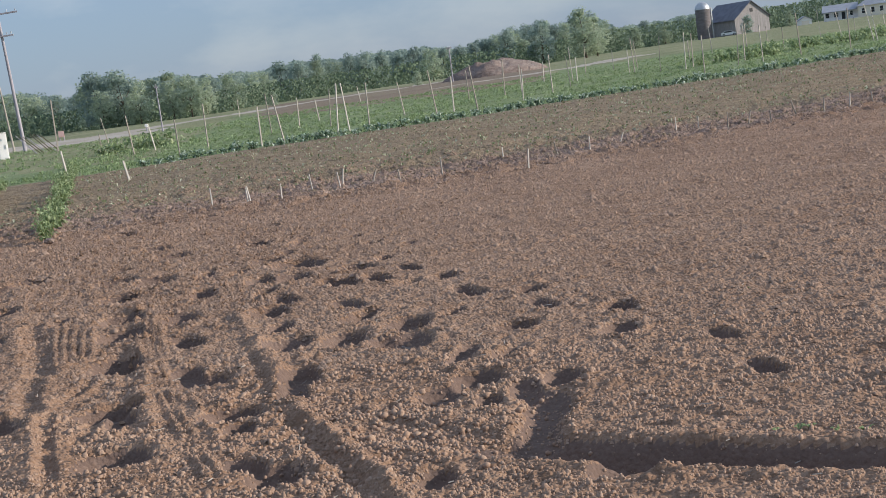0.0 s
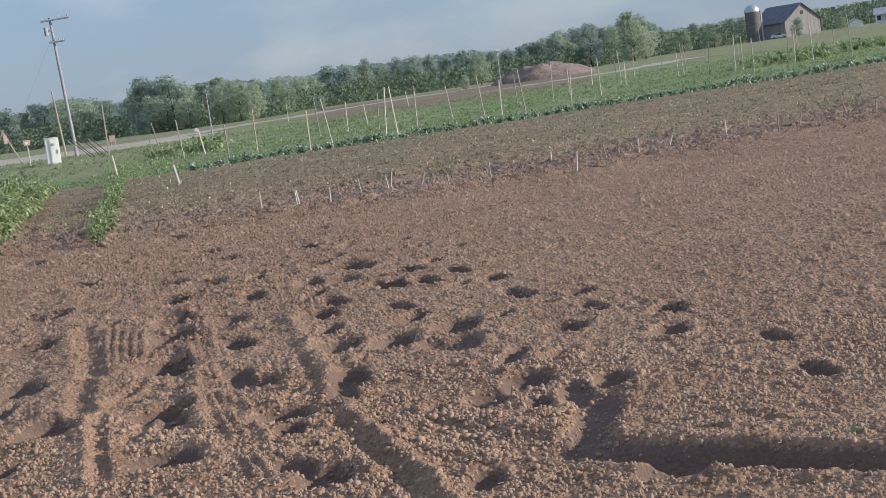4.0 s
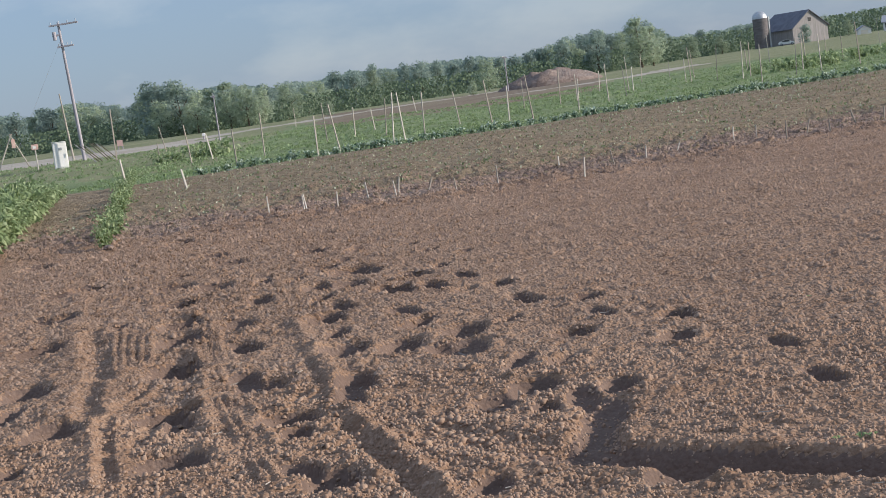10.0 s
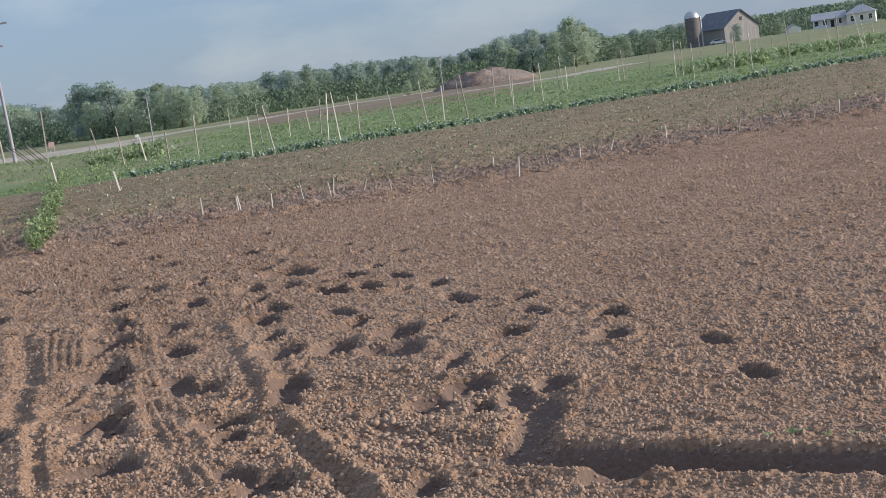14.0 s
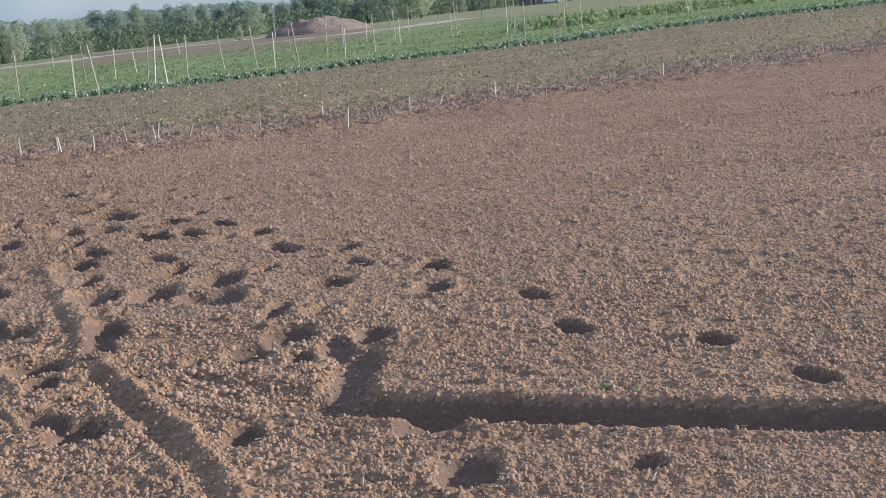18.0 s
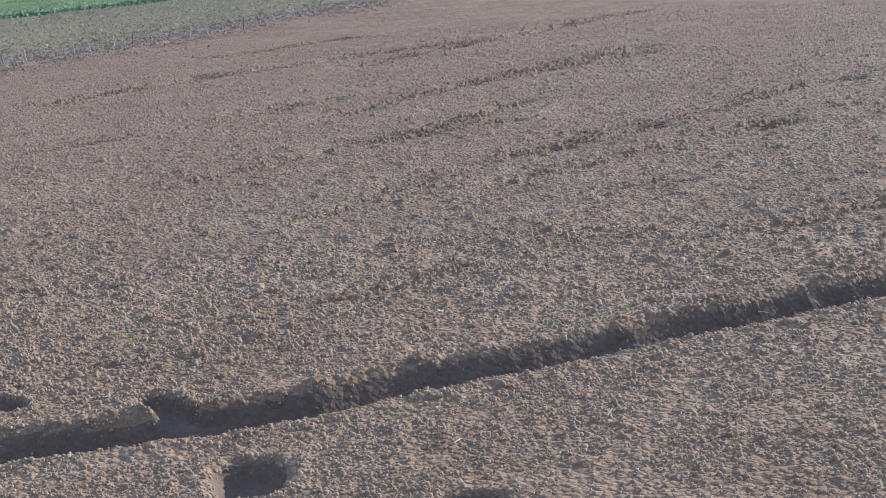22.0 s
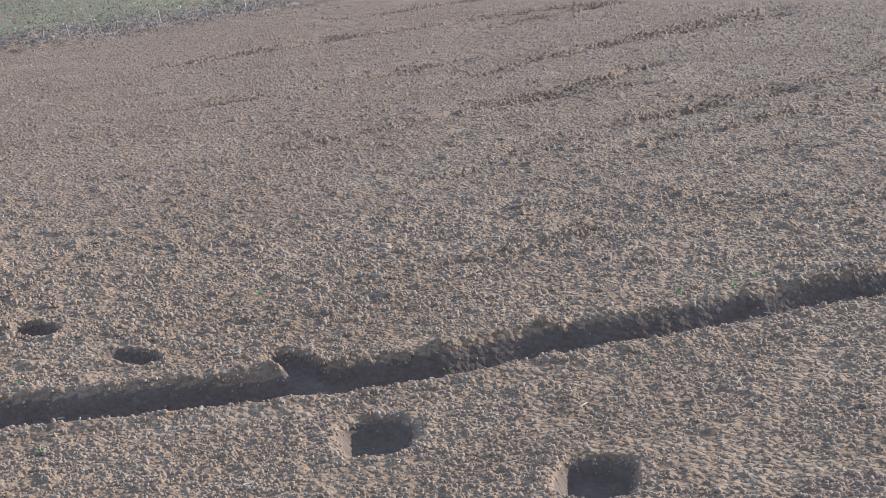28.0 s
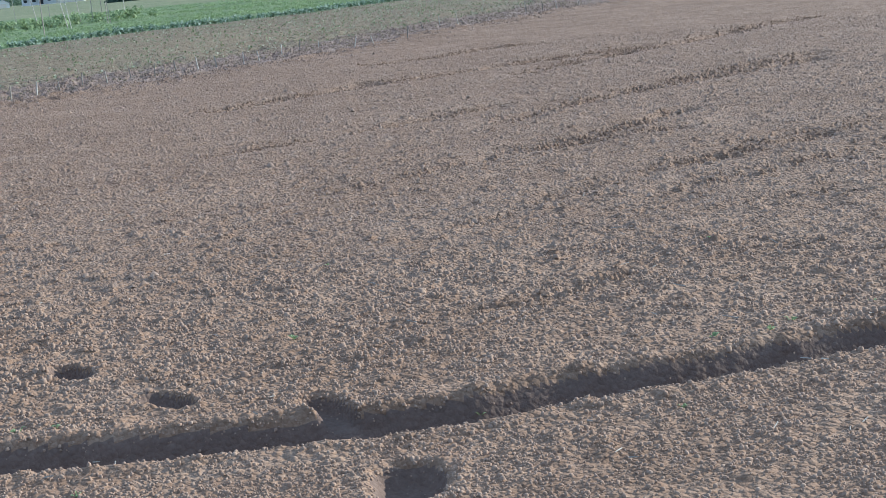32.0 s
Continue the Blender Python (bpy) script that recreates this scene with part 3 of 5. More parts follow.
def soil_height(x, y):
    """Relief of the bare ground."""
    r = np.hypot(x, y)
    bare = (1 - smooth(y - crop_line(x), -1.5, 0.5)) * (1 - smooth(r, 45, 70))
    walked = (1 - smooth(x - np.interp(y, [4, 6, 9, 14, 20, 38], [0.9, 0.8, 0.3, -0.6, -1.2, -1.6]), -0.5, 0.4)) * (1 - smooth(y, 30, 38))
    past = y - stake_line(x)
    rows = smooth(past, 2.0, 3.5) * (1 - smooth(y - crop_line(x), -1.2, -0.4))
    cloddy = smooth(past, -2.2, -0.4) * (1 - smooth(past, 2.5, 7.0))
    h = (0.05 * vnoise(x / 1.7, y / 1.7, 3) + 0.02 * vnoise(x / 0.5, y / 0.5, 4)) * (0.25 + 0.3 * walked + 1.3 * cloddy) + 0.007 * walked * vnoise(x / 0.24, y / 0.24, 5)
    h = h + rows * 0.045 * np.sin(6.2832 * past / 0.75) * (0.7 + 0.9 * vnoise(x / 1.3, y / 3.0, 23))
    rough = 0.58 + 0.04 * walked + 0.4 * cloddy
    streak = np.zeros_like(x)
    for pts in STREAKS + STREAKS_FAR:
        d, s, side = along(x, y, pts)
        d = d + 0.12 * vnoise(x / 0.5, y / 0.5, 22)
        streak = np.maximum(streak, np.exp(-(d / (0.045 + 0.006 * r)) ** 2) * np.clip(0.7 + 1.8 * vnoise(s / 0.5, d * 2, 21), 0, 1))
    rough = rough * (1 + 1.1 * streak) * (1 - 0.45 * (1 - smooth(r, 3.6, 7.0)) * smooth(x, 0.8, 1.8))
    h = h - (0.03 + 0.004 * r) * streak
    near = 1 - smooth(r, 20, 34)
    h = h + rough * (0.5 * lumps(x, y, 0.085, 11, 0.12 + 0.06 * walked + 0.4 * cloddy) + near * (0.55 * lumps(x, y, 0.050, 12, 0.5) + 0.5 * lumps(x + 7, y - 3, 0.036, 13, 0.8)))
    h = h + rough * (1 - near) * 0.3 * lumps(x, y, 0.10, 14, 0.5) + cloddy * 0.35 * lumps(x, y, 0.19, 15, 0.4)
    dug, damp_shade, pressed = np.zeros_like(x), np.zeros_like(x), np.zeros_like(x)
    m = (r < 19) & (y > 1.0)
    if m.any():
        d0, d1, d2 = dug[m], damp_shade[m], pressed[m]
        h[m] = worked(x[m], y[m], h[m], d0, d1, d2)
        dug[m], damp_shade[m], pressed[m] = d0, d1, d2
    DUG[0], DUG[1], DUG[2] = dug, damp_shade, pressed
    green = (1 - bare) * (1 - smooth(r, 150, 260))
    h = h * smooth(r, 2.2, 2.8)
    return bare * h + green * 0.12 * vnoise(x / 3.1, y / 3.1, 8)


def ground_z(x, y):
    """Height at single places."""
    a, b = np.atleast_1d(np.asarray(x, float)), np.atleast_1d(np.asarray(y, float))
    return soil_height(a, b) + far_level(np.hypot(a, b))


# a sheet of rings and spokes round the standing place, fine over the fields, coarse behind
def rings():
    out = [0.4, 0.9, 1.4, 1.9, 2.3, 2.6, 2.8]
    while out[-1] < 2600:
        p = out[-1]
        out.append(p + (0.015 if p < 5.4 else 0.0028 * p if p < 12 else 0.0045 * p if p < 34 else min(0.035 * p, 0.004 * p + 0.02 * (p - 34))))
    return np.array(out)


g_r = rings()
g_a = np.radians(np.concatenate([np.arange(-18.5, 63.0, 0.13), np.linspace(63.0, 341.4, 93)]))
GA, GR = np.meshgrid(g_a, g_r)
fx, fy = (np.sin(GA) * GR).ravel(), (np.cos(GA) * GR).ravel()
gz = soil_height(fx, fy) + far_level(np.hypot(fx, fy))
dug_at = DUG[1]
na, nr = len(g_a), len(g_r)
i, j = np.arange(nr - 1)[:, None], np.arange(na)[None, :]
k = (j + 1) % na
gfaces = np.stack([i * na + j, i * na + k, (i + 1) * na + k, (i + 1) * na + j], -1).reshape(-1, 4)
fx, fy, gz, dug_at = np.append(fx, 0.0), np.append(fy, 0.0), np.append(gz, 0.0), np.append(dug_at, 0.0)
c = np.arange(0, na - 1, 2)
gfaces = np.concatenate([gfaces, np.stack([np.full(len(c), na * nr), (c + 2) % na, (c + 1) % na, c], 1)])
cx, cy = fx[gfaces].mean(1), fy[gfaces].mean(1)
cr, caz = np.hypot(cx, cy), np.degrees(np.arctan2(cx, cy))
jig = 0.9 * vnoise(cx / 0.7, cy / 0.7, 41) + 0.5 * vnoise(cx / 0.2, cy / 0.2, 42)
zone = np.zeros(len(cx), np.int32)
zone[cy + jig * 0.8 > stake_line(cx) + 1.7] = 1
zone[(cy + jig * 0.5 > stake_line(cx) - 0.3) & (cy + jig * 0.8 < stake_line(cx) + 1.9)] = 7
zone[cy + jig * 0.5 > crop_line(cx) + 0.35] = 2
zone[(cy > 44) & (cx + jig < -5.5 - (cy - 44) * 0.02)] = 3
zone[(cr > 96) & (caz < 9)] = 3
zone[(cr + 8 * jig > 104) & (caz > 8)] = 3
zone[(cr + 4 * jig > 74) & (caz > -3.0 + jig) & (caz < 8.6) & (cr < 175)] = 4
zone[(cx < -5.4 - (cy - 17) * 0.165) & (cy > 17) & (cy < 46)] = 2
ROAD = [(-80, 60), (-40, 76), (-22, 88), (-16, 99), (-12, 106), (-8.5, 114), (-4.4, 132), (4.5, 152), (11, 160), (20, 185)]
TRACK = [(9, 100), (14, 104), (22, 118), (30, 140)]
# trench and print faces get the soil darkened for damp and shade
damp_shade_edge = 0.36 + 0.12 * vnoise(cx / 0.045, cy / 0.045, 43)
zone[(dug_at[gfaces].mean(1) > damp_shade_edge) & (zone == 0)] = 6
for pts, w in ((ROAD, 2.5), (TRACK, 2.2), ([(-46, 99), (-26, 97), (-18.5, 90)], 8.5)):
    d, s, side = along(cx, cy, pts)
    zone[d + 0.5 * jig < w] = 5
ground = new("ground", mesh_of("ground", np.stack([fx, fy, gz], 1), gfaces, [SOIL, SOIL_SPROUT, GRASS_GROUND, LAWN, BARE, GRAVEL, DAMP_SHADE, TILLED], smooth=True, index=zone))
tagged(ground, "reddish brown tilled soil with footprints, tyre tracks and a trench, grassy farther off", "ground", kind="structure")

# ---- crumbs of soil ----
def ball(kind):
    """Crumb bodies: a low five-sided dome, a blunt rounded clod without its hidden underside, or a whole lump."""
    if kind == "lump":
        bm = bmesh.new()
        bmesh.ops.create_icosphere(bm, subdivisions=1, radius=1.0)
        v, f = np.array([v.co[:] for v in bm.verts]), np.array([[v.index for v in f.verts] for f in bm.faces])
        bm.free()
        return v, f
    if kind == "clod":
        v = np.array([(math.cos(1.5708 * k), math.sin(1.5708 * k), -0.5) for k in range(4)] + [(0.62 * math.cos(1.5708 * k + 0.7), 0.62 * math.sin(1.5708 * k + 0.7), 0.55) for k in range(4)])
        f = [(k, (k + 1) % 4, k + 4) for k in range(4)] + [((k + 1) % 4, (k + 1) % 4 + 4, k + 4) for k in range(4)] + [(4, 5, 6), (4, 6, 7)]
        return v, np.array(f)
    v = np.array([(math.cos(1.2566 * k), math.sin(1.2566 * k), -0.55) for k in range(5)] + [(0.0, 0.0, 0.64)])
    return v, np.array([(k, (k + 1) % 5, 5) for k in range(5)])


def turned(v, rng):
    """Each body turned about the upright by an angle of its own."""
    a = rng.uniform(0, 6.283, (len(v), 1))
    return np.stack([v[..., 0] * np.cos(a) - v[..., 1] * np.sin(a), v[..., 0] * np.sin(a) + v[..., 1] * np.cos(a), v[..., 2]], -1)


def heap_of(name, x, y, size, kind, rng, mat, label, sink=0.22, flat=(0.7, 1.25)):
    """Many small clods of given places and sizes as one uncounted body."""
    bv, bf = ball(kind)
    n, k = len(x), len(bv)
    v = bv[None] * (1 + 0.15 * rng.standard_normal((n, k, 1))) + 0.1 * rng.standard_normal((n, k, 3))
    v = turned(v * rng.uniform(flat[0], flat[1], (n, 1, 3)), rng) * size[:, None, None]
    v = v + np.stack([x, y, ground_z(x, y) + size * sink], 1)[:, None, :]
    f = bf[None] + k * np.arange(n)[:, None, None]
    tagged(new(name, mesh_of(name, v.reshape(-1, 3), f.reshape(-1, 3), [mat], smooth=True)), label, "soil", kind="stuff")


def crumbs(name, n, r0, r1, seed, mean, kind):
    rng = np.random.default_rng(seed)
    pr, pa = r0 * np.exp(rng.random(n) * math.log(r1 / r0)), np.radians(rng.uniform(-18, 62.5, n))
    x, y = np.sin(pa) * pr, np.cos(pa) * pr
    trodden = x < np.interp(y, [4, 6, 9, 14], [0.9, 0.8, 0.3, -0.6])
    size = np.clip(mean * np.exp(0.42 * rng.standard_normal(n)), mean * 0.4, mean * 2.4) * np.where(trodden, 1.12, 1.0) * (0.62 + 0.1 * np.minimum(pr, 16)) * np.where((x > 1) & (pr < 5.5), 0.9, 1.0)
    size = size * np.where((pr > 5.2) & (rng.random(n) < 0.08), 1.4, 1.0)
    ground_z(x, y)
    bare = rng.random(n) > np.maximum(np.maximum(np.where(trodden, 0.7, 0.9) * DUG[0], 0.5 * DUG[1]), np.clip(0.28 + 1.5 * vnoise(x / 0.16, y / 0.16, 51), 0, 0.8))
    size = size * (1 - 0.5 * DUG[0]) * (1 - 0.5 * np.minimum(DUG[2], 1))
    heap_of(name, x[bare], y[bare], size[bare], kind, rng, CLOD, "loose crumbs and small clods of dry reddish soil")


crumbs("soil_crumbs", 122000, 2.9, 7.4, 5, 0.0049, "clod")
crumbs("farther_soil_crumbs", 165000, 7.4, 25.0, 6, 0.0060, "dome")


def streak_clods():
    """Coarser clods left in lines by the rake."""
    rng = np.random.default_rng(15)
    xs, ys = [], []
    for pts in STREAKS + STREAKS_FAR:
        p = np.array(pts)
        long = np.concatenate([[0], np.cumsum(np.hypot(*np.diff(p, axis=0).T))])
        n = int(190 * long[-1])
        t = rng.random(n) * long[-1]
        t = t[rng.random(n) < np.clip(0.55 + 1.5 * vnoise(t / 0.5, t * 0 + pts[0][0], 21), 0.05, 1)]
        cx_, cy_ = np.interp(t, long, p[:, 0]), np.interp(t, long, p[:, 1])
        bend = 0.12 * vnoise(t / 0.7, t * 0 + pts[0][1], 24)
        wide = 0.02 + 0.005 * np.hypot(cx_, cy_)
        xs.append(cx_ + rng.standard_normal(len(t)) * wide)
        ys.append(cy_ + bend + rng.standard_normal(len(t)) * wide)
    x, y = np.concatenate(xs), np.concatenate(ys)
    size = np.clip((0.011 + 0.0009 * np.hypot(x, y)) * np.exp(0.35 * rng.standard_normal(len(x))), 0.006, 0.04)
    heap_of("raked_clods", x, y, size, "dome", rng, SOIL, "coarser soil clods left in loose lines by the rake")


streak_clods()


def coarse_clods(name, x, y, mean, seed, mat, label, kind="dome"):
    rng = np.random.default_rng(seed)
    size = np.clip(mean * np.exp(0.4 * rng.standard_normal(len(x))), mean * 0.4, mean * 2.2)
    heap_of(name, x, y, size, kind, rng, mat, label, 0.2, (0.75, 1.3))


rng = np.random.default_rng(19)
coarse_clods("broken_clods", rng.normal(0.2, 0.35, 800), rng.normal(5.9, 0.45, 800), 0.0085, 20, CLOD, "broken lumps of soil round the end of the trench", "lump")
rng = np.random.default_rng(16)
n = 24000
x = rng.uniform(-6.5, 30, n)
y = stake_line(x) + 0.1 + rng.random(n) ** 1.6 * (crop_line(x) - stake_line(x) - 0.6)
coarse_clods("bed_clods", x, y, 0.018, 17, SOIL_SPROUT, "coarse clods on the seeded bed")
n = 22000
x = -5.5 + 36 * rng.random(n) ** 1.25
y = stake_line(x) - 1.0 + rng.normal(0, 1.0, n) + 1.6
coarse_clods("strip_clods", x, y, 0.019, 23, TILLED, "dark fresh clods along the tilled strip by the stakes")
n = 6500
y = rng.normal(14.0, 3.2, n)
x = np.interp(y, [8, 12, 19], [-0.9, -1.8, -2.4]) + rng.normal(0, 0.09, n) * y
x, y = x[(y > 6.5) & (y < 22)], y[(y > 6.5) & (y < 22)]
coarse_clods("trodden_clods", x, y, 0.016, 18, SOIL, "rough clods on the trodden ground beside the plant rows")


# ---- plants: builders ----
def blades(base, way, length, width, rng, droop=0.35, plain=False):
    """Leaves as bent pairs of quads: base points, directions, lengths, widths."""
    n = len(base)
    way = way / np.linalg.norm(way, axis=1)[:, None]
    side = np.cross(way, rng.standard_normal((n, 3)) * 0.35 + np.array([0, 0, 1.0]))
    side /= np.linalg.norm(side, axis=1)[:, None] + 1e-9
    L, W = length[:, None], width[:, None]
    mid = base + way * L * 0.55 + np.array([0, 0, 1.0]) * L * 0.10
    tip = base + way * L - np.array([0, 0, 1.0]) * L * droop
    if plain:
        v = np.stack([base, mid - side * W * 0.5, tip, mid + side * W * 0.5], 1)
        return v.reshape(-1, 3), 4 * np.arange(n)[:, None] + np.array([[0, 1, 2, 3]])
    v = np.stack([base, mid - side * W * 0.5, tip, mid + side * W * 0.5, mid + np.cross(side, way) * W * 0.16], 1)
    o = 5 * np.arange(n)[:, None]
    f = np.concatenate([o + np.array([0, 1, 4]), o + np.array([1, 2, 4]), o + np.array([2, 3, 4]), o + np.array([3, 0, 4])], 0)
    return v.reshape(-1, 3), f


def bush_meshes(seed, height, width, count, leaf, mat):
    """Stem and leaf meshes of one low plant."""
    rng = np.random.default_rng(seed)
    bm = bmesh.new()
    tips = []
    for k in range(6):
        a, s = rng.uniform(0, 6.28), rng.uniform(0.2, 0.5) * width
        top = (math.cos(a) * s, math.sin(a) * s, height * rng.uniform(0.6, 0.92))
        rod(bm, (0, 0, -0.04), top, 0.009, 0.004, 5)
        tips.append(top)
    me_s = bpy.data.meshes.new("stem")
    bm.to_mesh(me_s)
    bm.free()
    me_s.materials.append(STEM)
    tips = np.array(tips)
    t = rng.uniform(0.18, 1.05, count)[:, None]
    base = tips[rng.integers(0, 6, count)] * t + rng.standard_normal((count, 3)) * np.array([0.15, 0.15, 0.07]) * width
    base[:, 2] = np.clip(base[:, 2], 0.03, height)
    way = base * np.array([1.3, 1.3, 0.2]) + rng.standard_normal((count, 3)) * 0.25 + np.array([0, 0, 0.1])
    v, f = blades(base, way, leaf * rng.uniform(0.6, 1.3, count), leaf * 0.46 * rng.uniform(0.7, 1.2, count), rng)
    return me_s, mesh_of("leaves", v, f, [mat])


def scatter_weeds(name, x, y, height, per, leaf, mat, seed, label, category, lift=0.0):
    rng = np.random.default_rng(seed)
    n = len(x)
    z = ground_z(x, y)
    base = np.repeat(np.stack([x, y, z - 0.01], 1), per, 0)
    hh = np.repeat(height, per)
    base = base + rng.standard_normal(base.shape) * np.array([0.5, 0.5, 0.0]) * hh[:, None] * 0.7
    base[:, 2] += hh * rng.uniform(lift, 0.75, len(base)) * (lift > 0)
    way = rng.standard_normal(base.shape) * 0.6 + np.array([0, 0, 0.9])
    ln = hh * rng.uniform(0.5, 1.1, len(hh)) * leaf
    v, f = blades(base, way, ln, ln * rng.uniform(0.25, 0.5, len(hh)), rng, droop=0.25, plain=True)
    me = mesh_of(name, v, f, [mat])
    return tagged(new(name, me), label, category, kind="stuff")


# ---- trees ----
def tree_meshes(seed, height, spread, cards, card, mat, low=0.12):
    """Trunk with limbs, and a crown of many leaf clumps on uneven lobes. Height 1 stands for one metre."""
    rng = np.random.default_rng(seed)
    bm = bmesh.new()
    rod(bm, (0, 0, -0.3), (0, 0, height * 0.45), height * 0.022, height * 0.014, 8)
    lobes = []
    for k in range(40):
        a, u = rng.uniform(0, 6.28), rng.uniform(low + 0.06, 0.94)
        s = spread * math.sin(math.pi * min(0.98, 0.18 + 0.8 * u)) ** 0.7 * rng.uniform(0.35, 0.8)
        c = np.array([math.cos(a) * s, math.sin(a) * s, u * height])
        lobes.append((c, height * rng.uniform(0.06, 0.15)))
        if k < 9:
            rod(bm, (0, 0, height * min(0.42, u * 0.6)), tuple(c), height * 0.009, height * 0.003, 5)
    me_t = bpy.data.meshes.new("trunk")
    bm.to_mesh(me_t)
    bm.free()
    me_t.materials.append(BARK)
    pick = rng.integers(0, len(lobes), cards)
    cen = np.array([c for c, r in lobes])[pick]
    rad = np.array([r for c, r in lobes])[pick]
    d = rng.standard_normal((cards, 3))
    d /= np.linalg.norm(d, axis=1)[:, None]
    base = cen + d * rad[:, None] * rng.uniform(0.6, 1.08, cards)[:, None] * np.array([1.15, 1.15, 1.0])
    base[:, 2] = np.maximum(base[:, 2], height * 0.01)
    v, f = sprays(base, d + np.array([0, 0, 0.25]), card * rng.uniform(0.5, 1.25, cards), rng)
    return me_t, mesh_of("crown", v, f, [mat])


def sprays(at, face, size, rng):
    """Small leafy sprays, each turned roughly towards its own outward direction."""
    n = len(at)
    nrm = face + rng.standard_normal((n, 3)) * 0.45
    nrm /= np.linalg.norm(nrm, axis=1)[:, None]
    t = np.cross(nrm, rng.standard_normal((n, 3)))
    t /= np.linalg.norm(t, axis=1)[:, None] + 1e-9
    b = np.cross(nrm, t)
    S, W = size[:, None] * 0.5, size[:, None] * 0.5 * rng.uniform(0.45, 0.95, (n, 1))
    v = np.stack([at - t * S, at - b * W + nrm * W * 0.3, at + t * S, at + b * W + nrm * W * 0.3], 1)
    return v.reshape(-1, 3), 4 * np.arange(n)[:, None] + np.array([[0, 1, 2, 3]])


def spruce_meshes(seed, height, spread, mat):
    rng = np.random.default_rng(seed)
    bm = bmesh.new()
    rod(bm, (0, 0, -0.3), (0, 0, height * 0.97), height * 0.02, 0.02, 8)
    me_t = bpy.data.meshes.new("trunk")
    bm.to_mesh(me_t)
    bm.free()
    me_t.materials.append(BARK)
    n = 1500
    u = 0.04 + 0.95 * rng.random(n) ** 1.3
    a = rng.uniform(0, 6.28, n)
    out = np.stack([np.cos(a), np.sin(a), np.full(n, -0.25)], 1)
    reach = spread * (1.02 - u) * rng.uniform(0.4, 1.05, n)
    base = out * reach[:, None] + np.stack([np.zeros(n), np.zeros(n), u * height], 1)
    sz = height * 0.075 * (1.2 - u) * rng.uniform(0.7, 1.3, n)
    v, f = blades(base, out + rng.standard_normal((n, 3)) * 0.2, sz, sz * 0.5, rng, droop=0.3)
    return me_t, mesh_of("crown", v, f, [mat])


def plant_kind(name, meshes, parts, label, category, group):
    ob = thing(name, Matrix(), label, category, group)
    for me, pn in zip(meshes, parts):
        part_of(pn, me, ob)
    return ob


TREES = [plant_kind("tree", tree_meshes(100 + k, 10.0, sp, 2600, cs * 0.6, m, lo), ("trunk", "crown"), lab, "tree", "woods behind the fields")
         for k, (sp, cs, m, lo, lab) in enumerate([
             (3.4, 0.85, CROWN_DARK_HAZED, 0.02, "tall dark green broadleaf tree at the wood's edge"),
             (3.0, 0.8, CROWN_DARK_HAZED, 0.0, "dense dark green broadleaf tree in the wood"),
             (4.2, 0.8, CROWN_LIGHT_HAZED, 0.0, "wide pale green broadleaf tree with a ragged crown"),
             (2.7, 0.75, CROWN_LIGHT_HAZED, 0.04, "slim light green broadleaf tree at the wood's edge"),
             (3.6, 0.85, CROWN_DARK_HAZED, 0.05, "rounded mid green broadleaf tree with a loose crown")])]


def top_angle(az):
    return np.interp(az, [-40, -15.2, -13.9, -12.4, -11.3, -10.05, -9.3, -8.2, -7.8, -6.6, -5.5, -4.4, -2.9, -1.9, 0.3, 1.3, 3.5, 5.6, 7.2, 8.5, 9.4, 10.2, 10.9, 11.4, 13.6, 14.6, 18, 20.3, 22.4, 40, 90],
                     [1.1, 1.15, 1.0, 1.28, 1.15, 0.78, 1.52, 1.5, 1.05, 1.28, 1.05, 0.9, 0.9, 1.06, 0.88, 0.97, 0.88, 0.78, 1.02, 1.16, 0.95, 1.42, 1.05, 0.66, 0.56, 0.70, 0.56, 0.54, 0.64, 0.7, 0.8])


def wood_range(az):
    return np.interp(az, [-40, -15, -10, -9, -4, -3, 3, 9, 12, 20, 90], [230, 230, 225, 180, 185, 240, 270, 330, 420, 560, 600])


rng = np.random.default_rng(77)
first = {k: True for k in range(5)}


def set_tree(k, az, r, height, wide=1.0):
    x, y = at_polar(az, r)
    s = height / 10.0
    m = pose(x, y, float(far_level(r)), 0, 0, rng.uniform(0, 360)) @ Matrix.Diagonal((s * wide, s * wide, s, 1))
    if first[k]:
        first[k] = False
        TREES[k].matrix_world = m
        return TREES[k]
    ob = copy_thing(TREES[k], Matrix())
    ob.matrix_basis = m
    return ob


az = -17.0
while az < 27:
    r = float(wood_range(az)) * rng.uniform(0.98, 1.06)
    top = float(top_angle(az)) + rng.uniform(-0.16, 0.03)
    hgt = 1.5 + r * math.tan(radians(top)) - float(far_level(r))
    k = int(rng.choice([0, 1, 4, 4, 3, 2], p=[0.17, 0.17, 0.16, 0.12, 0.2, 0.18]))
    if -9.6 < az < -7.4:
        k = int(rng.choice([1, 4, 4, 3]))
    set_tree(k, az, r, hgt, rng.uniform(0.95, 1.35))
    if rng.random() < 0.55:
        r2 = r * 1.12
        set_tree(int(rng.choice([0, 1, 4])), az + rng.uniform(-0.2, 0.2), r2, 1.5 + r2 * math.tan(radians(top + rng.uniform(-0.12, 0.02))) - float(far_level(r2)), rng.uniform(1.0, 1.4))
    az += 0.78 * 190 / r if az < -3 else 0.78 * 220 / r
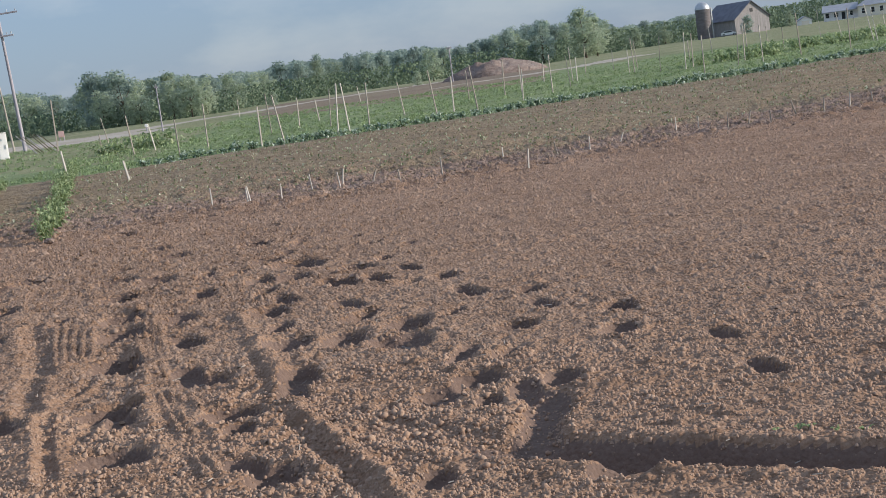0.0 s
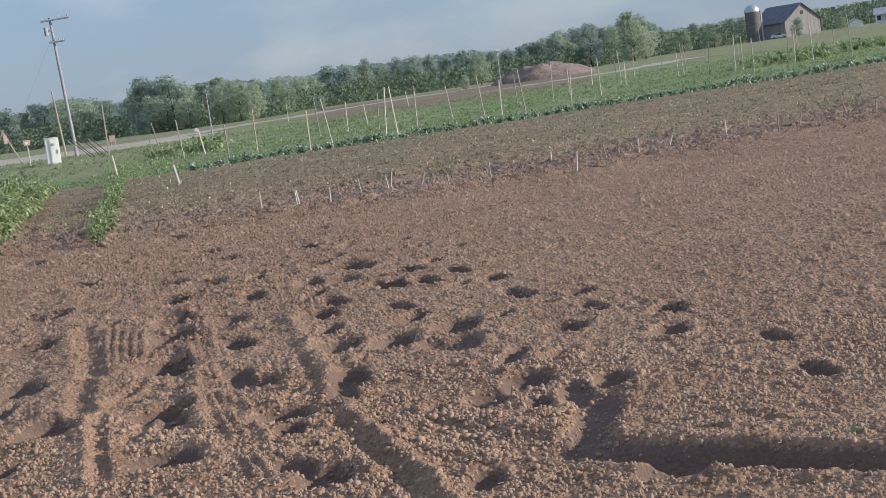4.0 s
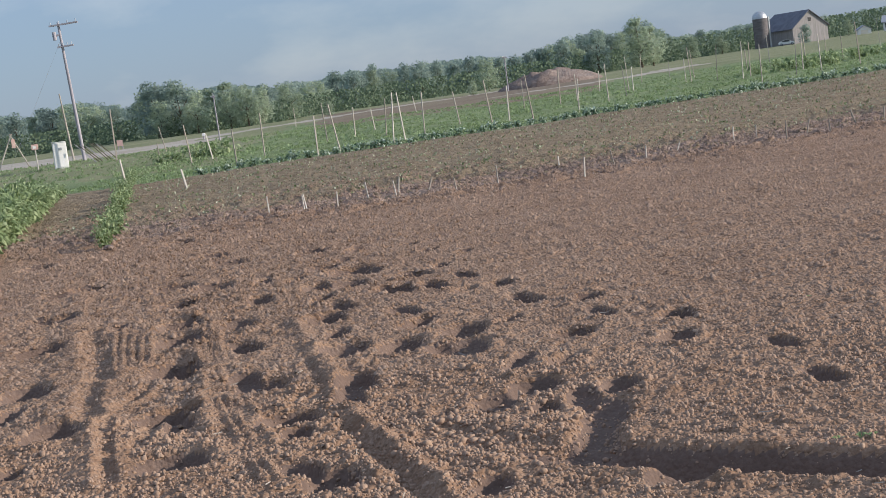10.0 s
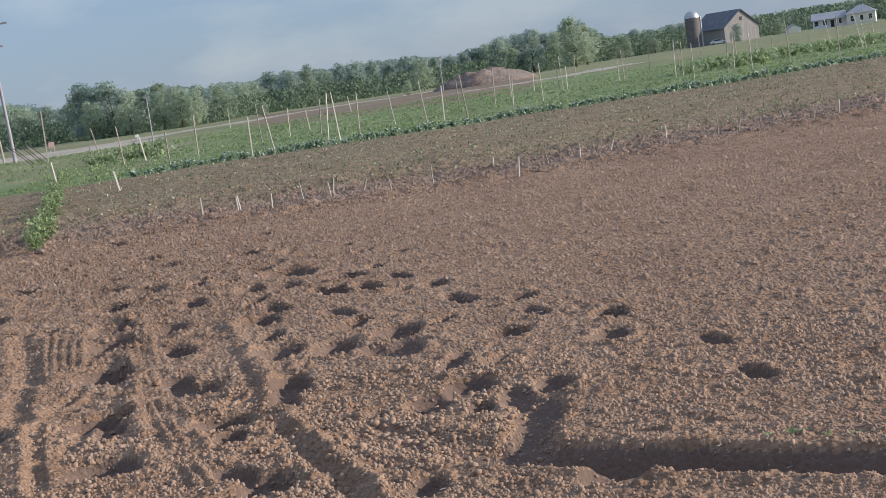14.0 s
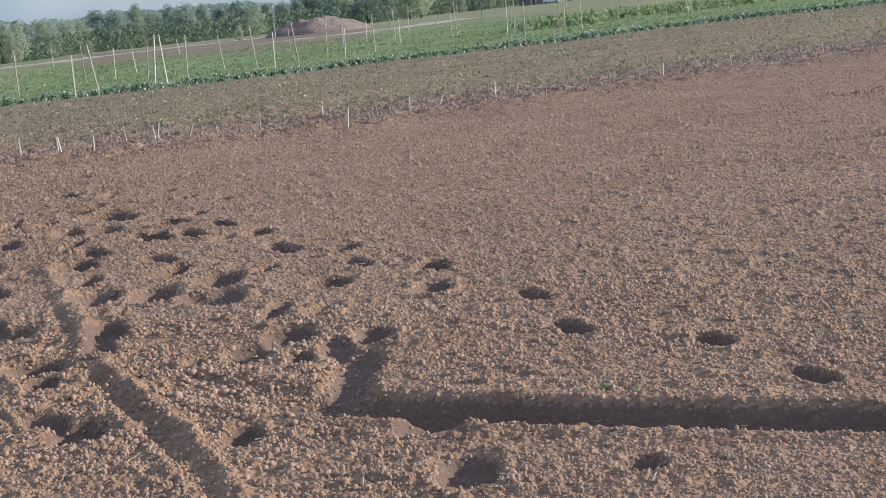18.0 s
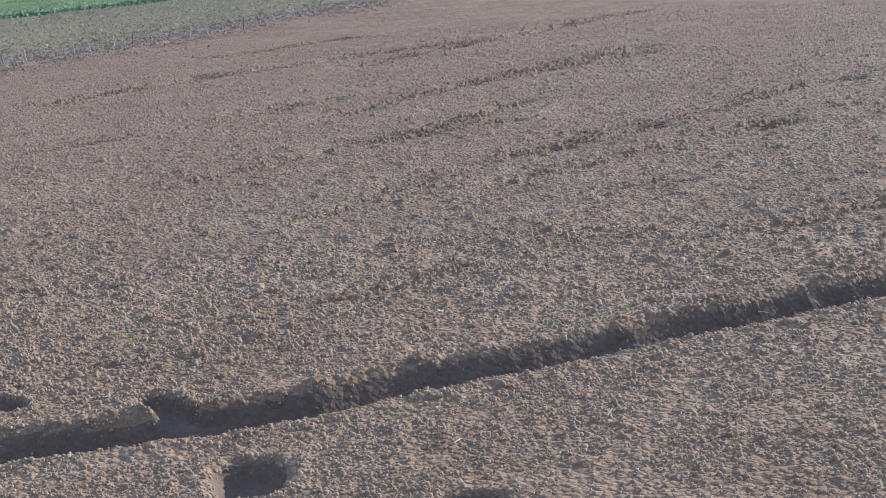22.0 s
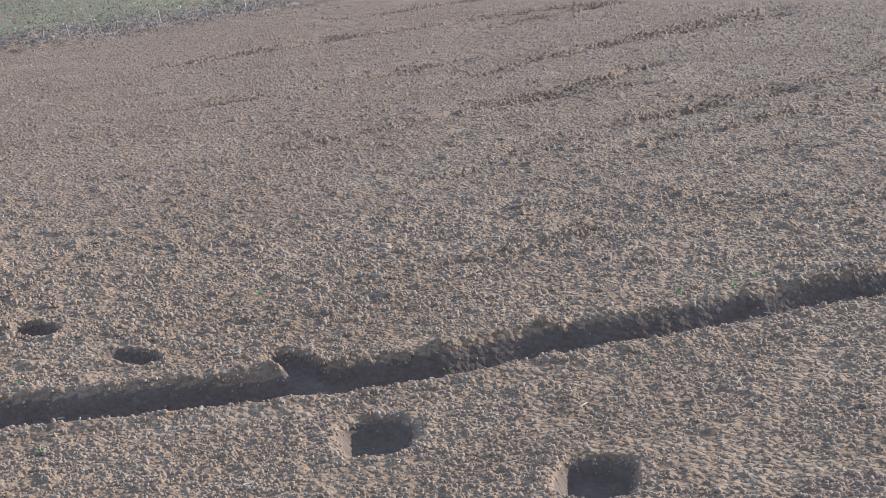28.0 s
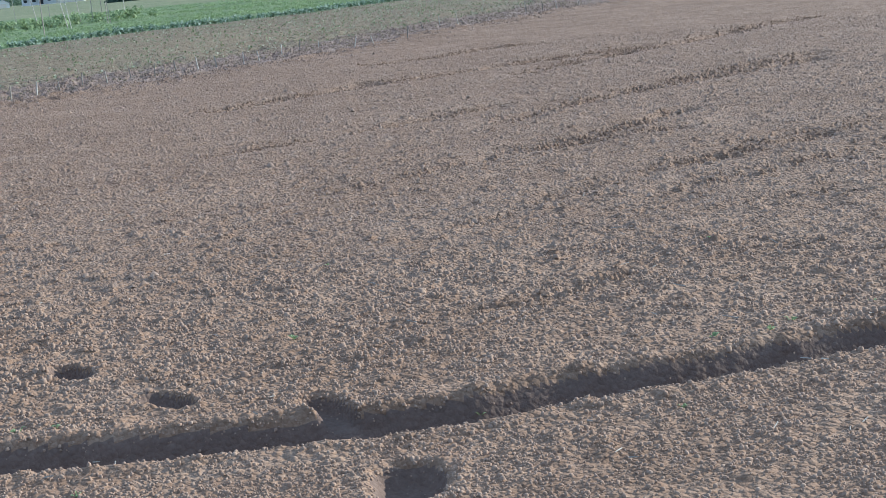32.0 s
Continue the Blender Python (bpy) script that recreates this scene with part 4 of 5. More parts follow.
# trees that stand out
for k, az, r, top, wide in ((2, -5.6, 165, 1.06, 1.0), (2, -5.0, 167, 0.92, 0.9), (2, -6.3, 168, 0.9, 0.9), (2, -7.6, 168, 1.1, 0.9), (2, -9.0, 170, 0.9, 1.0), (3, 10.25, 300, 1.46, 1.2), (3, 10.7, 305, 1.1, 1.2), (4, 8.55, 305, 1.16, 1.1), (4, -8.2, 172, 1.5, 1.2), (4, -9.15, 174, 1.55, 1.1), (1, 7.2, 300, 1.02, 1.1), (3, -2.4, 150, -0.1, 1.6), (3, 3.43, 150, -0.08, 1.3), (2, 4.1, 215, 0.75, 1.1), (1, 16.62, 384, 0.27, 1.5), (4, -0.48, 255, 1.1, 0.7), (3, 18.2, 440, 0.25, 1.4), (3, 12.2, 380, 0.4, 1.5), (3, 13.4, 390, 0.35, 1.5), (1, 22.3, 420, 0.1, 1.5)):
    set_tree(k, az, r, 1.5 + r * math.tan(radians(top)) - float(far_level(r)), wide)

# the wood behind, too deep to count
rng = np.random.default_rng(78)
n = 44000
az = rng.uniform(-40, 80, n)
az[:36000] = rng.uniform(-18, 27, 36000)
r = wood_range(az) * (1.10 + 0.25 * rng.random(n))
topz = 1.5 + r * np.tan(np.radians(top_angle(az) - 0.16 + 0.22 * vnoise(az * 2.3, az * 0, 9)))
base_z = far_level(r)
u = rng.random(n) ** 0.7
P_ = np.stack([np.sin(np.radians(az)) * r, np.cos(np.radians(az)) * r, base_z + u * (topz - base_z)], 1)
sz = 1.0 * rng.uniform(0.6, 1.3, n) * r / 300
v, f = sprays(P_, np.stack([0.5 * rng.standard_normal(n), -1 + 0 * r, np.full(n, 0.35)], 1), sz, rng)
tagged(new("far_woods", mesh_of("far_woods", v, f, [CROWN_DARK_HAZED])), "deep green mass of woodland behind the fields", "woods", kind="stuff")
# undergrowth at the foot of the wood, the shade there put into its colour
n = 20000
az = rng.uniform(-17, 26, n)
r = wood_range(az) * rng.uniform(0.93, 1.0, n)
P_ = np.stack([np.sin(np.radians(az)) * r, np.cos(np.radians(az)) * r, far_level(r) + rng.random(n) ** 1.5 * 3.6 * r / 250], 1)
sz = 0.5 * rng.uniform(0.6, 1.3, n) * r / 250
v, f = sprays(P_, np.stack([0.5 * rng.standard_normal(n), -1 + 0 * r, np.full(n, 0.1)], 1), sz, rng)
tagged(new("undergrowth", mesh_of("undergrowth", v, f, [BRUSH_IN_SHADE])), "low green brush along the foot of the wood", "brush", kind="stuff")

SPRUCE = plant_kind("spruce_tree", spruce_meshes(140, 12.0, 3.2, NEEDLE), ("trunk", "crown"), "dark spruce standing beside the white house", "tree", "spruces by the house")
for k, (az, r, s) in enumerate(((23.3, 250, 0.85), (23.9, 245, 1.0), (24.6, 250, 1.1), (25.5, 248, 0.95), (26.4, 252, 1.05))):
    x, y = at_polar(az, r)
    m = pose(x, y, float(far_level(r)), 0, 0, 50 * k) @ Matrix.Diagonal((s, s, s, 1))
    ob = SPRUCE if k == 0 else copy_thing(SPRUCE, Matrix())
    ob.matrix_basis = m

# ---- heap of earth ----
mx, my = at_polar(6.55, 150)
u = np.linspace(-1.15, 1.15, 70)
U, V = np.meshgrid(u, u)
rr = np.sqrt(U ** 2 + V ** 2)
hz = np.clip(1 - rr ** 1.6, 0, 1) ** 0.55
hz = hz * (1 + 0.45 * vnoise(U * 2.2 + 9, V * 2.2, 61) + 0.35 * vnoise(U * 6, V * 6, 62) * (rr < 1)) * np.where(U < -0.35, 0.88, 1.0)
hx, hy = U * 5.6, V * 5.0
hv = np.stack([hx.ravel(), hy.ravel(), (hz * 1.5 - 0.12).ravel()], 1)
q = (np.arange(69)[:, None] * 70 + np.arange(69)[None, :]).ravel()
mound = new("earth_mound", mesh_of("earth_mound", hv, np.stack([q, q + 1, q + 71, q + 70], 1), [MOUND_SOIL], smooth=True))
mound.matrix_world = pose(mx, my, float(far_level(150)), 0, 0, -6)
tagged(mound, "long reddish mound of dug earth at the field's far edge", "earth mound")


# ---- farm buildings ----
def gable_house(ob, wx, wy, eave, ridge, wall, roof, over=0.35, open_front=False):
    """Four walls with two gables on the y sides, and a pitched roof with thickness."""
    hx = wx / 2
    for y0, y1 in ((0, 0.2), (wy - 0.2, wy)):
        bm = bmesh.new()
        a = [(-hx, y0, -0.4), (hx, y0, -0.4), (hx, y0, eave), (0, y0, ridge), (-hx, y0, eave)]
        b = [(x, y1, z) for x, _, z in a]
        va, vb = [bm.verts.new(p) for p in a], [bm.verts.new(p) for p in b]
        bm.faces.new(va), bm.faces.new(vb[::-1])
        for i in range(5):
            bm.faces.new((va[i], va[(i + 1) % 5], vb[(i + 1) % 5], vb[i]))
        part("gable_wall", bm, wall, ob)
    for s in (-1, 1):
        bm = bmesh.new()
        box(bm, min(s * hx, s * (hx - 0.2)), max(s * hx, s * (hx - 0.2)), 0.2, wy - 0.2, -0.4, eave)
        part("side_wall", bm, wall, ob)
        bm = bmesh.new()
        k = (ridge - eave) / hx
        e = hx + over
        pts = [(0, ridge + 0.02), (s * e, ridge - k * e + 0.02), (s * e, ridge - k * e + 0.2), (0, ridge + 0.22)]
        va = [bm.verts.new((x, -over, z)) for x, z in pts]
        vb = [bm.verts.new((x, wy + over, z)) for x, z in pts]
        bm.faces.new(va), bm.faces.new(vb[::-1])
        for i in range(4):
            bm.faces.new((va[i], va[(i + 1) % 4], vb[(i + 1) % 4], vb[i]))
        part("roof_slope", bm, roof, ob)


def window(ob, x, y, z, w, h, normal_x=0, trim=WHITE):
    """A framed pane on a wall that faces -y."""
    fr = bmesh.new()
    for x0, x1, z0, z1 in ((x - w / 2 - 0.1, x - w / 2, z - 0.1, z + h + 0.1), (x + w / 2, x + w / 2 + 0.1, z - 0.1, z + h + 0.1), (x - w / 2, x + w / 2, z + h, z + h + 0.1), (x - w / 2, x + w / 2, z - 0.1, z), (x - w / 2, x + w / 2, z + h * 0.48, z + h * 0.52)):
        box(fr, x0, x1, y - 0.09, y + 0.02, z0, z1)
    frame_ob = part("window", fr, trim, ob)
    bm = bmesh.new()
    box(bm, x - w / 2, x + w / 2, y - 0.05, y + 0.01, z, z + h)
    part("pane", bm, DARK, frame_ob, "dark window pane")


bx, by = at_polar(16.80, 400)
barn = thing("barn", pose(bx, by, float(far_level(400)), 0, 0, 20), "weathered grey wooden barn with a dark pitched roof", "barn")
gable_house(barn, 11.4, 15.0, 4.2, 8.5, BARN_WOOD, ROOF_DARK, over=0.45)
for x, w, h in ((-1.0, 3.2, 3.0),):
    bm = bmesh.new()
    box(bm, x - w / 2, x + w / 2, -0.06, 0.0, 0.0, h)
    part("barn_door", bm, BARN_WOOD, barn, "closed plank door, greyer than the wall")
bm = bmesh.new()
box(bm, -0.5, 0.5, -0.05, 0.0, 5.6, 6.6)
part("loft_hatch", bm, DARK, barn, "dark open hatch")

sx, sy = at_polar(14.95, 398)
silo = thing("silo", pose(sx, sy, float(far_level(398))), "tall round brownish silo with a metal dome", "silo")
bm = bmesh.new()
bmesh.ops.create_cone(bm, cap_ends=True, segments=36, radius1=2.0, radius2=2.0, depth=8.4, matrix=Matrix.Translation((0, 0, 3.8)))
part("body", bm, BRICK_SILO, silo)
for z in np.arange(0.7, 7.9, 0.8):
    bm = bmesh.new()
    bmesh.ops.create_cone(bm, cap_ends=False, segments=36, radius1=2.03, radius2=2.03, depth=0.07, matrix=Matrix.Translation((0, 0, float(z))))
    part("hoop", bm, BRICK_SILO, silo)
bm = bmesh.new()
bmesh.ops.create_uvsphere(bm, u_segments=28, v_segments=14, radius=2.06)
bmesh.ops.delete(bm, geom=[v for v in bm.verts if v.co.z < -0.05], context="VERTS")
for v in bm.verts:
    v.co.z = v.co.z * 0.98 + 8.0
part("dome", bm, METAL, silo, "pale metal dome", smooth=True)
bm = bmesh.new()
rod(bm, (2.2, -0.3, 0), (2.2, -0.3, 8.3), 0.3, 0.3, 10)
part("chute", bm, METAL, silo)

hx_, hy_ = at_polar(21.28, 430)
house = thing("farmhouse", pose(hx_, hy_, float(far_level(430)), 0, 0, -24), "white and cream single-storey farmhouse with a grey hipped roof", "house")
bm = bmesh.new()
box(bm, -4.0, 4.0, 0, 8, -0.4, 3.1)
part("main_wall", bm, CREAM, house)
bm = bmesh.new()
b = [bm.verts.new(p) for p in ((-4.5, -0.5, 3.1), (4.5, -0.5, 3.1), (4.5, 8.5, 3.1), (-4.5, 8.5, 3.1))]
t = [bm.verts.new(p) for p in ((-0.7, 3.6, 5.4), (0.7, 3.6, 5.4), (0.7, 4.4, 5.4), (-0.7, 4.4, 5.4))]
bm.faces.new(b[::-1]), bm.faces.new(t)
for i in range(4):
    bm.faces.new((b[i], b[(i + 1) % 4], t[(i + 1) % 4], t[i]))
part("hipped_roof", bm, ROOF_GREY, house)
bm = bmesh.new()
box(bm, -13.6, -4.003, 1.6, 7.6, -0.4, 2.8)
part("wing_wall", bm, WHITE, house)
bm = bmesh.new()
for pts in (((-14.0, -0.6, 2.55), (-4.003, -0.6, 2.55), (-4.003, 4.4, 4.5), (-14.0, 4.4, 4.5)), ((-14.0, 4.4, 4.5), (-4.003, 4.4, 4.5), (-4.003, 8.0, 2.8), (-14.0, 8.0, 2.8)), ((-14.0, -0.6, 2.40), (-14.0, 4.4, 4.35), (-4.003, 4.4, 4.35), (-4.003, -0.6, 2.40)), ((-14.0, -0.6, 2.4), (-4.003, -0.6, 2.4), (-4.003, -0.6, 2.55), (-14.0, -0.6, 2.55))):
    poly(bm, pts)
part("wing_roof", bm, ROOF_GREY, house)
for x in (-13.4, -11.0, -8.6, -6.2):
    bm = bmesh.new()
    box(bm, x - 0.09, x + 0.09, -0.4, -0.22, -0.3, 2.45)
    part("porch_post", bm, WHITE, house)
bm = bmesh.new()
box(bm, -13.7, -4.1, -0.5, 1.6, -0.4, 0.1)
part("porch_floor", bm, WHITE, house)
for x in (-2.4, 0.2, 2.6):
    window(house, x, 0.0, 1.0, 0.9, 1.4)
for x in (-12.6, -10.2, -6.0):
    window(house, x, 1.6, 0.9, 1.0, 1.3)
bm = bmesh.new()
box(bm, -8.6, -7.6, 1.5, 1.6, 0.1, 2.15)
part("front_door", bm, DARK, house, "dark front door")

gx_, gy_ = at_polar(18.78, 420)
shed = thing("garage", pose(gx_, gy_, float(far_level(420)) - 0.2, 0, 0, -12), "small white gabled garage beyond the crops", "garage")
gable_house(shed, 3.7, 5.0, 1.5, 2.5, WHITE, ROOF_GREY, over=0.3)
bm = bmesh.new()
box(bm, -1.0, 1.0, -0.06, 0.0, 0.0, 1.35)
part("garage_door", bm, CREAM, shed)


def car(m, body_mat, label):
    ob = thing("car", m, label, "car")
    bm = bmesh.new()
    prof = [(-2.1, 0.35), (2.1, 0.35), (2.15, 0.75), (1.25, 0.9), (0.6, 1.4), (-0.9, 1.45), (-1.8, 1.0), (-2.15, 0.9)]
    va, vb = [bm.verts.new((x, -0.85, z)) for x, z in prof], [bm.verts.new((x, 0.85, z)) for x, z in prof]
    bm.faces.new(va), bm.faces.new(vb[::-1])
    for i in range(8):
        bm.faces.new((va[i], va[(i + 1) % 8], vb[(i + 1) % 8], vb[i]))
    bmesh.ops.bevel(bm, geom=bm.edges[:], offset=0.06, segments=2, affect="EDGES")
    part("body", bm, body_mat, ob)
    for y in (-0.86, 0.86):
        bm = bmesh.new()
        pts = [(-1.55, y, 0.98), (0.95, y, 0.95), (0.52, y, 1.34), (-0.85, y, 1.37)]
        poly(bm, pts)
        r = bmesh.ops.extrude_face_region(bm, geom=bm.faces[:])
        bmesh.ops.translate(bm, vec=(0, math.copysign(0.01, y), 0), verts=[v for v in r["geom"] if isinstance(v, bmesh.types.BMVert)])
        part("side_window", bm, DARK, ob)
        for x in (-1.35, 1.35):
            bm = bmesh.new()
            rod(bm, (x, y - 0.1, 0.33), (x, y + 0.1, 0.33), 0.33, 0.33, 16)
            wheel = part("wheel", bm, RUBBER, ob)
            bm = bmesh.new()
            rod(bm, (x, y + math.copysign(0.09, y), 0.33), (x, y + math.copysign(0.12, y), 0.33), 0.19, 0.19, 12)
            part("rim", bm, METAL, wheel)
    return ob


x, y = at_polar(15.87, 385)
car(pose(x, y, float(far_level(385)), 0, 0, -15), WHITE, "white car parked in front of the barn")

red = thing("red_board", pose(-18.9, 100.0, -0.05, 0, 0, 0), "faded red board on two short posts across the road", "board")
for x in (-0.15, 0.15):
    bm = bmesh.new()
    rod(bm, (x, 0, -0.2), (x, 0, 0.7), 0.035, 0.035, 6)
    part("post", bm, POLE_WOOD, red)
bm = bmesh.new()
box(bm, -0.2, 0.2, -0.07, -0.035, 0.3, 0.72, 0.01)
part("panel", bm, RED, red)


# ---- poles, box and signs by the road ----
def utility_pole(m, height, label, arms, thick=0.13, wood=POLE_WOOD):
    ob = thing("utility_pole", m, label, "utility pole")
    bm = bmesh.new()
    rod(bm, (0, 0, -0.6), (0, 0, height), thick, thick * 0.66, 14)
    part("shaft", bm, wood, ob)
    for z, half, off in arms:
        bm = bmesh.new()
        box(bm, -half + off, half + off, -0.17, -0.09, z - 0.045, z + 0.045, 0.008)
        arm = part("crossarm", bm, POLE_WOOD, ob)
        for x in np.linspace(-half + off + 0.1, half + off - 0.1, 4):
            bm = bmesh.new()
            rod(bm, (x, -0.13, z + 0.03), (x, -0.13, z + 0.12), 0.014, 0.014, 6)
            rod(bm, (x, -0.13, z + 0.1), (x, -0.13, z + 0.2), 0.035, 0.022, 8)
            part("insulator", bm, METAL, arm)
    return ob


pole = utility_pole(pose(-17.2, 80.0, float(far_level(82)), 0, -1.6, 0), 7.7, "tall brown wooden utility pole with crossarms beside the road", ((7.55, 0.8, 0.3), (6.35, 0.45, 0.2)), 0.105)
bm = bmesh.new()
rod(bm, (-0.30, -0.1, 6.75), (-0.30, -0.1, 7.2), 0.11, 0.11, 10)
box(bm, -0.24, -0.05, -0.12, -0.08, 6.95, 7.05)
part("transformer", bm, POLE_WOOD, pole)
bm = bmesh.new()
rod(bm, (-0.1, 0, 6.6), (-4.2, 0.0, 0.1), 0.006, 0.006, 5)
part("guy_wire", bm, METAL, pole)
guy = thing("leaning_post", pose(-18.35, 82.5, 0.0, 0, -3.0, 0), "thin wooden post leaning beside the utility pole", "post")
bm = bmesh.new()
rod(bm, (0, 0, -0.3), (0, 0, 3.9), 0.07, 0.04, 8)
part("shaft", bm, STAKE_WOOD, guy)
x, y = at_polar(-6.84, 78)
utility_pole(pose(x, y, 0.0), 2.55, "grey utility pole along the gravel road", ((2.45, 0.1, 0.0),), 0.045)
x, y = at_polar(4.85, 140)
utility_pole(pose(x, y, float(far_level(140)), 0, 0.5, 0), 3.4, "slim utility pole beside the heap of earth", ((3.28, 0.28, 0.0),), 0.07)
x, y = at_polar(21.4, 470)
utility_pole(pose(x, y, float(far_level(470))), 10.2, "distant utility pole behind the farmhouse", ((9.6, 1.0, 0.0),))

cab = thing("equipment_box", pose(-15.5, 67.0, 0.0, 0, 1.0, 14), "white metal equipment box standing in the grass", "cabinet")
bm = bmesh.new()
box(bm, -0.32, 0.32, -0.3, 0.3, -0.05, 1.22, 0.03)
part("body", bm, WHITE, cab)
bm = bmesh.new()
box(bm, -0.29, 0.29, -0.33, -0.303, 0.05, 1.17, 0.01)
door = part("door", bm, WHITE, cab)
bm = bmesh.new()
box(bm, -0.05, 0.09, -0.345, -0.33, 0.86, 0.98)
part("plate", bm, METAL, door, "small grey plate")
bm = bmesh.new()
box(bm, 0.2, 0.23, -0.36, -0.33, 0.5, 0.68)
part("handle", bm, METAL, door)
bm = bmesh.new()
box(bm, -0.33, 0.33, -0.31, 0.31, 1.22, 1.25, 0.01)
part("lid", bm, WHITE, cab)

sign = thing("small_sign", pose(-17.1, 69.0, 0.0, 0, 0, 10), "small pinkish sign on a post by the box", "sign")
bm = bmesh.new()
rod(bm, (0, 0, -0.2), (0, 0, 1.15), 0.03, 0.03, 8)
part("post", bm, STAKE_WOOD, sign)
bm = bmesh.new()
box(bm, -0.16, 0.16, -0.06, -0.03, 1.02, 1.28, 0.01)
board = part("board", bm, RED, sign)
bm = bmesh.new()
box(bm, -0.09, 0.05, -0.068, -0.06, 1.08, 1.2)
part("panel", bm, WHITE, board, "pale panel on the board")

trestle = thing("trestle", pose(-21.4, 81.0, 0.0, 0, 0, 12), "reddish timber trestle by the gravel road", "trestle")
for x0, x1 in ((-0.9, 0.15), (0.9, 0.05)):
    bm = bmesh.new()
    rod(bm, (x0, 0, -0.1), (x1, 0, 2.0), 0.04, 0.035, 6)
    part("leg", bm, STAKE_WOOD, trestle)
bm = bmesh.new()
box(bm, 0.08, 0.28, -0.1, -0.05, 1.2, 1.7, 0.01)
part("board", bm, RED, trestle)
sticks = thing("timber_stack", pose(-14.2, 69.5, 0.0, 0, 0, 0), "bundle of thin brown timber poles leaning beside the white box", "timber")
for k in range(8):
    bm = bmesh.new()
    rod(bm, (0.13 * k - 0.1, 0.1 * k, -0.1), (0.16 * k - 1.15, 0.05 * k + 0.2, 1.0 - 0.05 * (k % 4)), 0.022, 0.018, 6)
    part("timber", bm, BARK if k % 3 else POLE_WOOD, sticks)
x, y = at_polar(-7.45, 95)
post_box = thing("post_box", pose(x, y, 0.0), "small pale box on a short post in the grass", "box")
bm = bmesh.new()
rod(bm, (0, 0, -0.2), (0, 0, 0.2), 0.04, 0.04, 6)
part("post", bm, POLE_WOOD, post_box)
bm = bmesh.new()
box(bm, -0.1, 0.1, -0.08, 0.08, 0.2, 0.4, 0.02)
part("body", bm, WHITE, post_box)

# ---- stakes in the staked beds ----
TALL_A = [(-12.78, 66.2, 2.4, 0.9), (-10.54, 66.7, 1.31, -8.8), (-6.68, 47.0, 1.3, -3.5), (-6.11, 48.1, 0.91, -7.0), (-4.49, 40.4, 1.06, -0.5), (-3.94, 43.3, 1.36, 1.2), (-6.09, 92.0, 1.2, 0.9), (-2.1, 38.9, 1.1, 1.6), (-2.24, 48.8, 1.39, -2.0), (-1.51, 39.6, 1.37, -7.0), (-1.34, 51.2, 1.07, 2.8), (-0.66, 55.9, 0.82, -4.0), (-0.21, 47.3, 1.23, 4.6), (-0.01, 40.5, 1.43, 5.3), (0.33, 41.2, 1.41, -2.8), (1.5, 80.0, 0.97, -6.0), (0.9, 40.5, 1.33, 2.2), (2.31, 48.3, 1.14, -5.7), (3.1, 44.0, 1.42, -4.4), (3.67, 44.4, 1.14, 2.2), (5.28, 55.9, 1.19, -0.7)]
TALL_B = [(4.23, 42.5, 1.4, -4.4), (6.57, 54.8, 1.41, 2.4), (7.61, 57.6, 1.1, 0.6), (5.9, 44.6, 1.04, 3.3), (7.71, 50.1, 1.36, -0.2), (10.4, 70.0, 0.99, 3.5), (9.19, 55.0, 1.19, -3.1), (10.1, 59.7, 1.49, -1.5), (10.06, 58.4, 1.04, 1.3), (13.91, 77.8, 1.59, 3.5), (14.63, 73.5, 1.03, 0.1), (12.66, 60.3, 1.07, -0.2), (13.34, 62.4, 1.55, -1.8), (15.46, 71.5, 1.39, -3.9), (13.23, 57.0, 1.42, 3.5), (13.86, 55.3, 1.44, 1.7), (16.78, 66.0, 1.09, -2.0), (14.46, 56.5, 1.35, 2.2), (16.45, 60.7, 1.59, -2.5), (12.37, 46.9, 1.33, 0.2), (17.65, 59.6, 1.56, -0.9)]
TALL_C = [(16.79, 57.2, 1.39, 2.1), (14.98, 51.9, 1.32, 3.1), (16.1, 52.5, 1.37, -1.2), (26.24, 84.3, 1.14, -0.4), (17.6, 52.6, 1.63, -2.3), (28.9, 82.5, 1.7, -3.8), (21.66, 67.1, 1.11, -1.0), (28.76, 78.7, 1.45, -9.6), (19.11, 51.5, 1.52, 0.1), (27.35, 72.8, 1.04, -1.3), (23.24, 59.8, 1.61, -11.2), (27.95, 70.2, 1.23, -5.5), (26.87, 65.9, 1.37, 0.4), (29.2, 70.3, 1.31, -1.3), (25.71, 61.3, 0.93, -1.4), (40.3, 93.3, 1.44, 0.6), (25.43, 60.3, 0.98, -6.1), (22.31, 57.0, 1.42, -7.5), (-6.64, 35.07, 0.77, -6.0), (-4.47, 30.1, 0.42, -8.0), (-10.3, 63.0, 0.6, -2.0)]
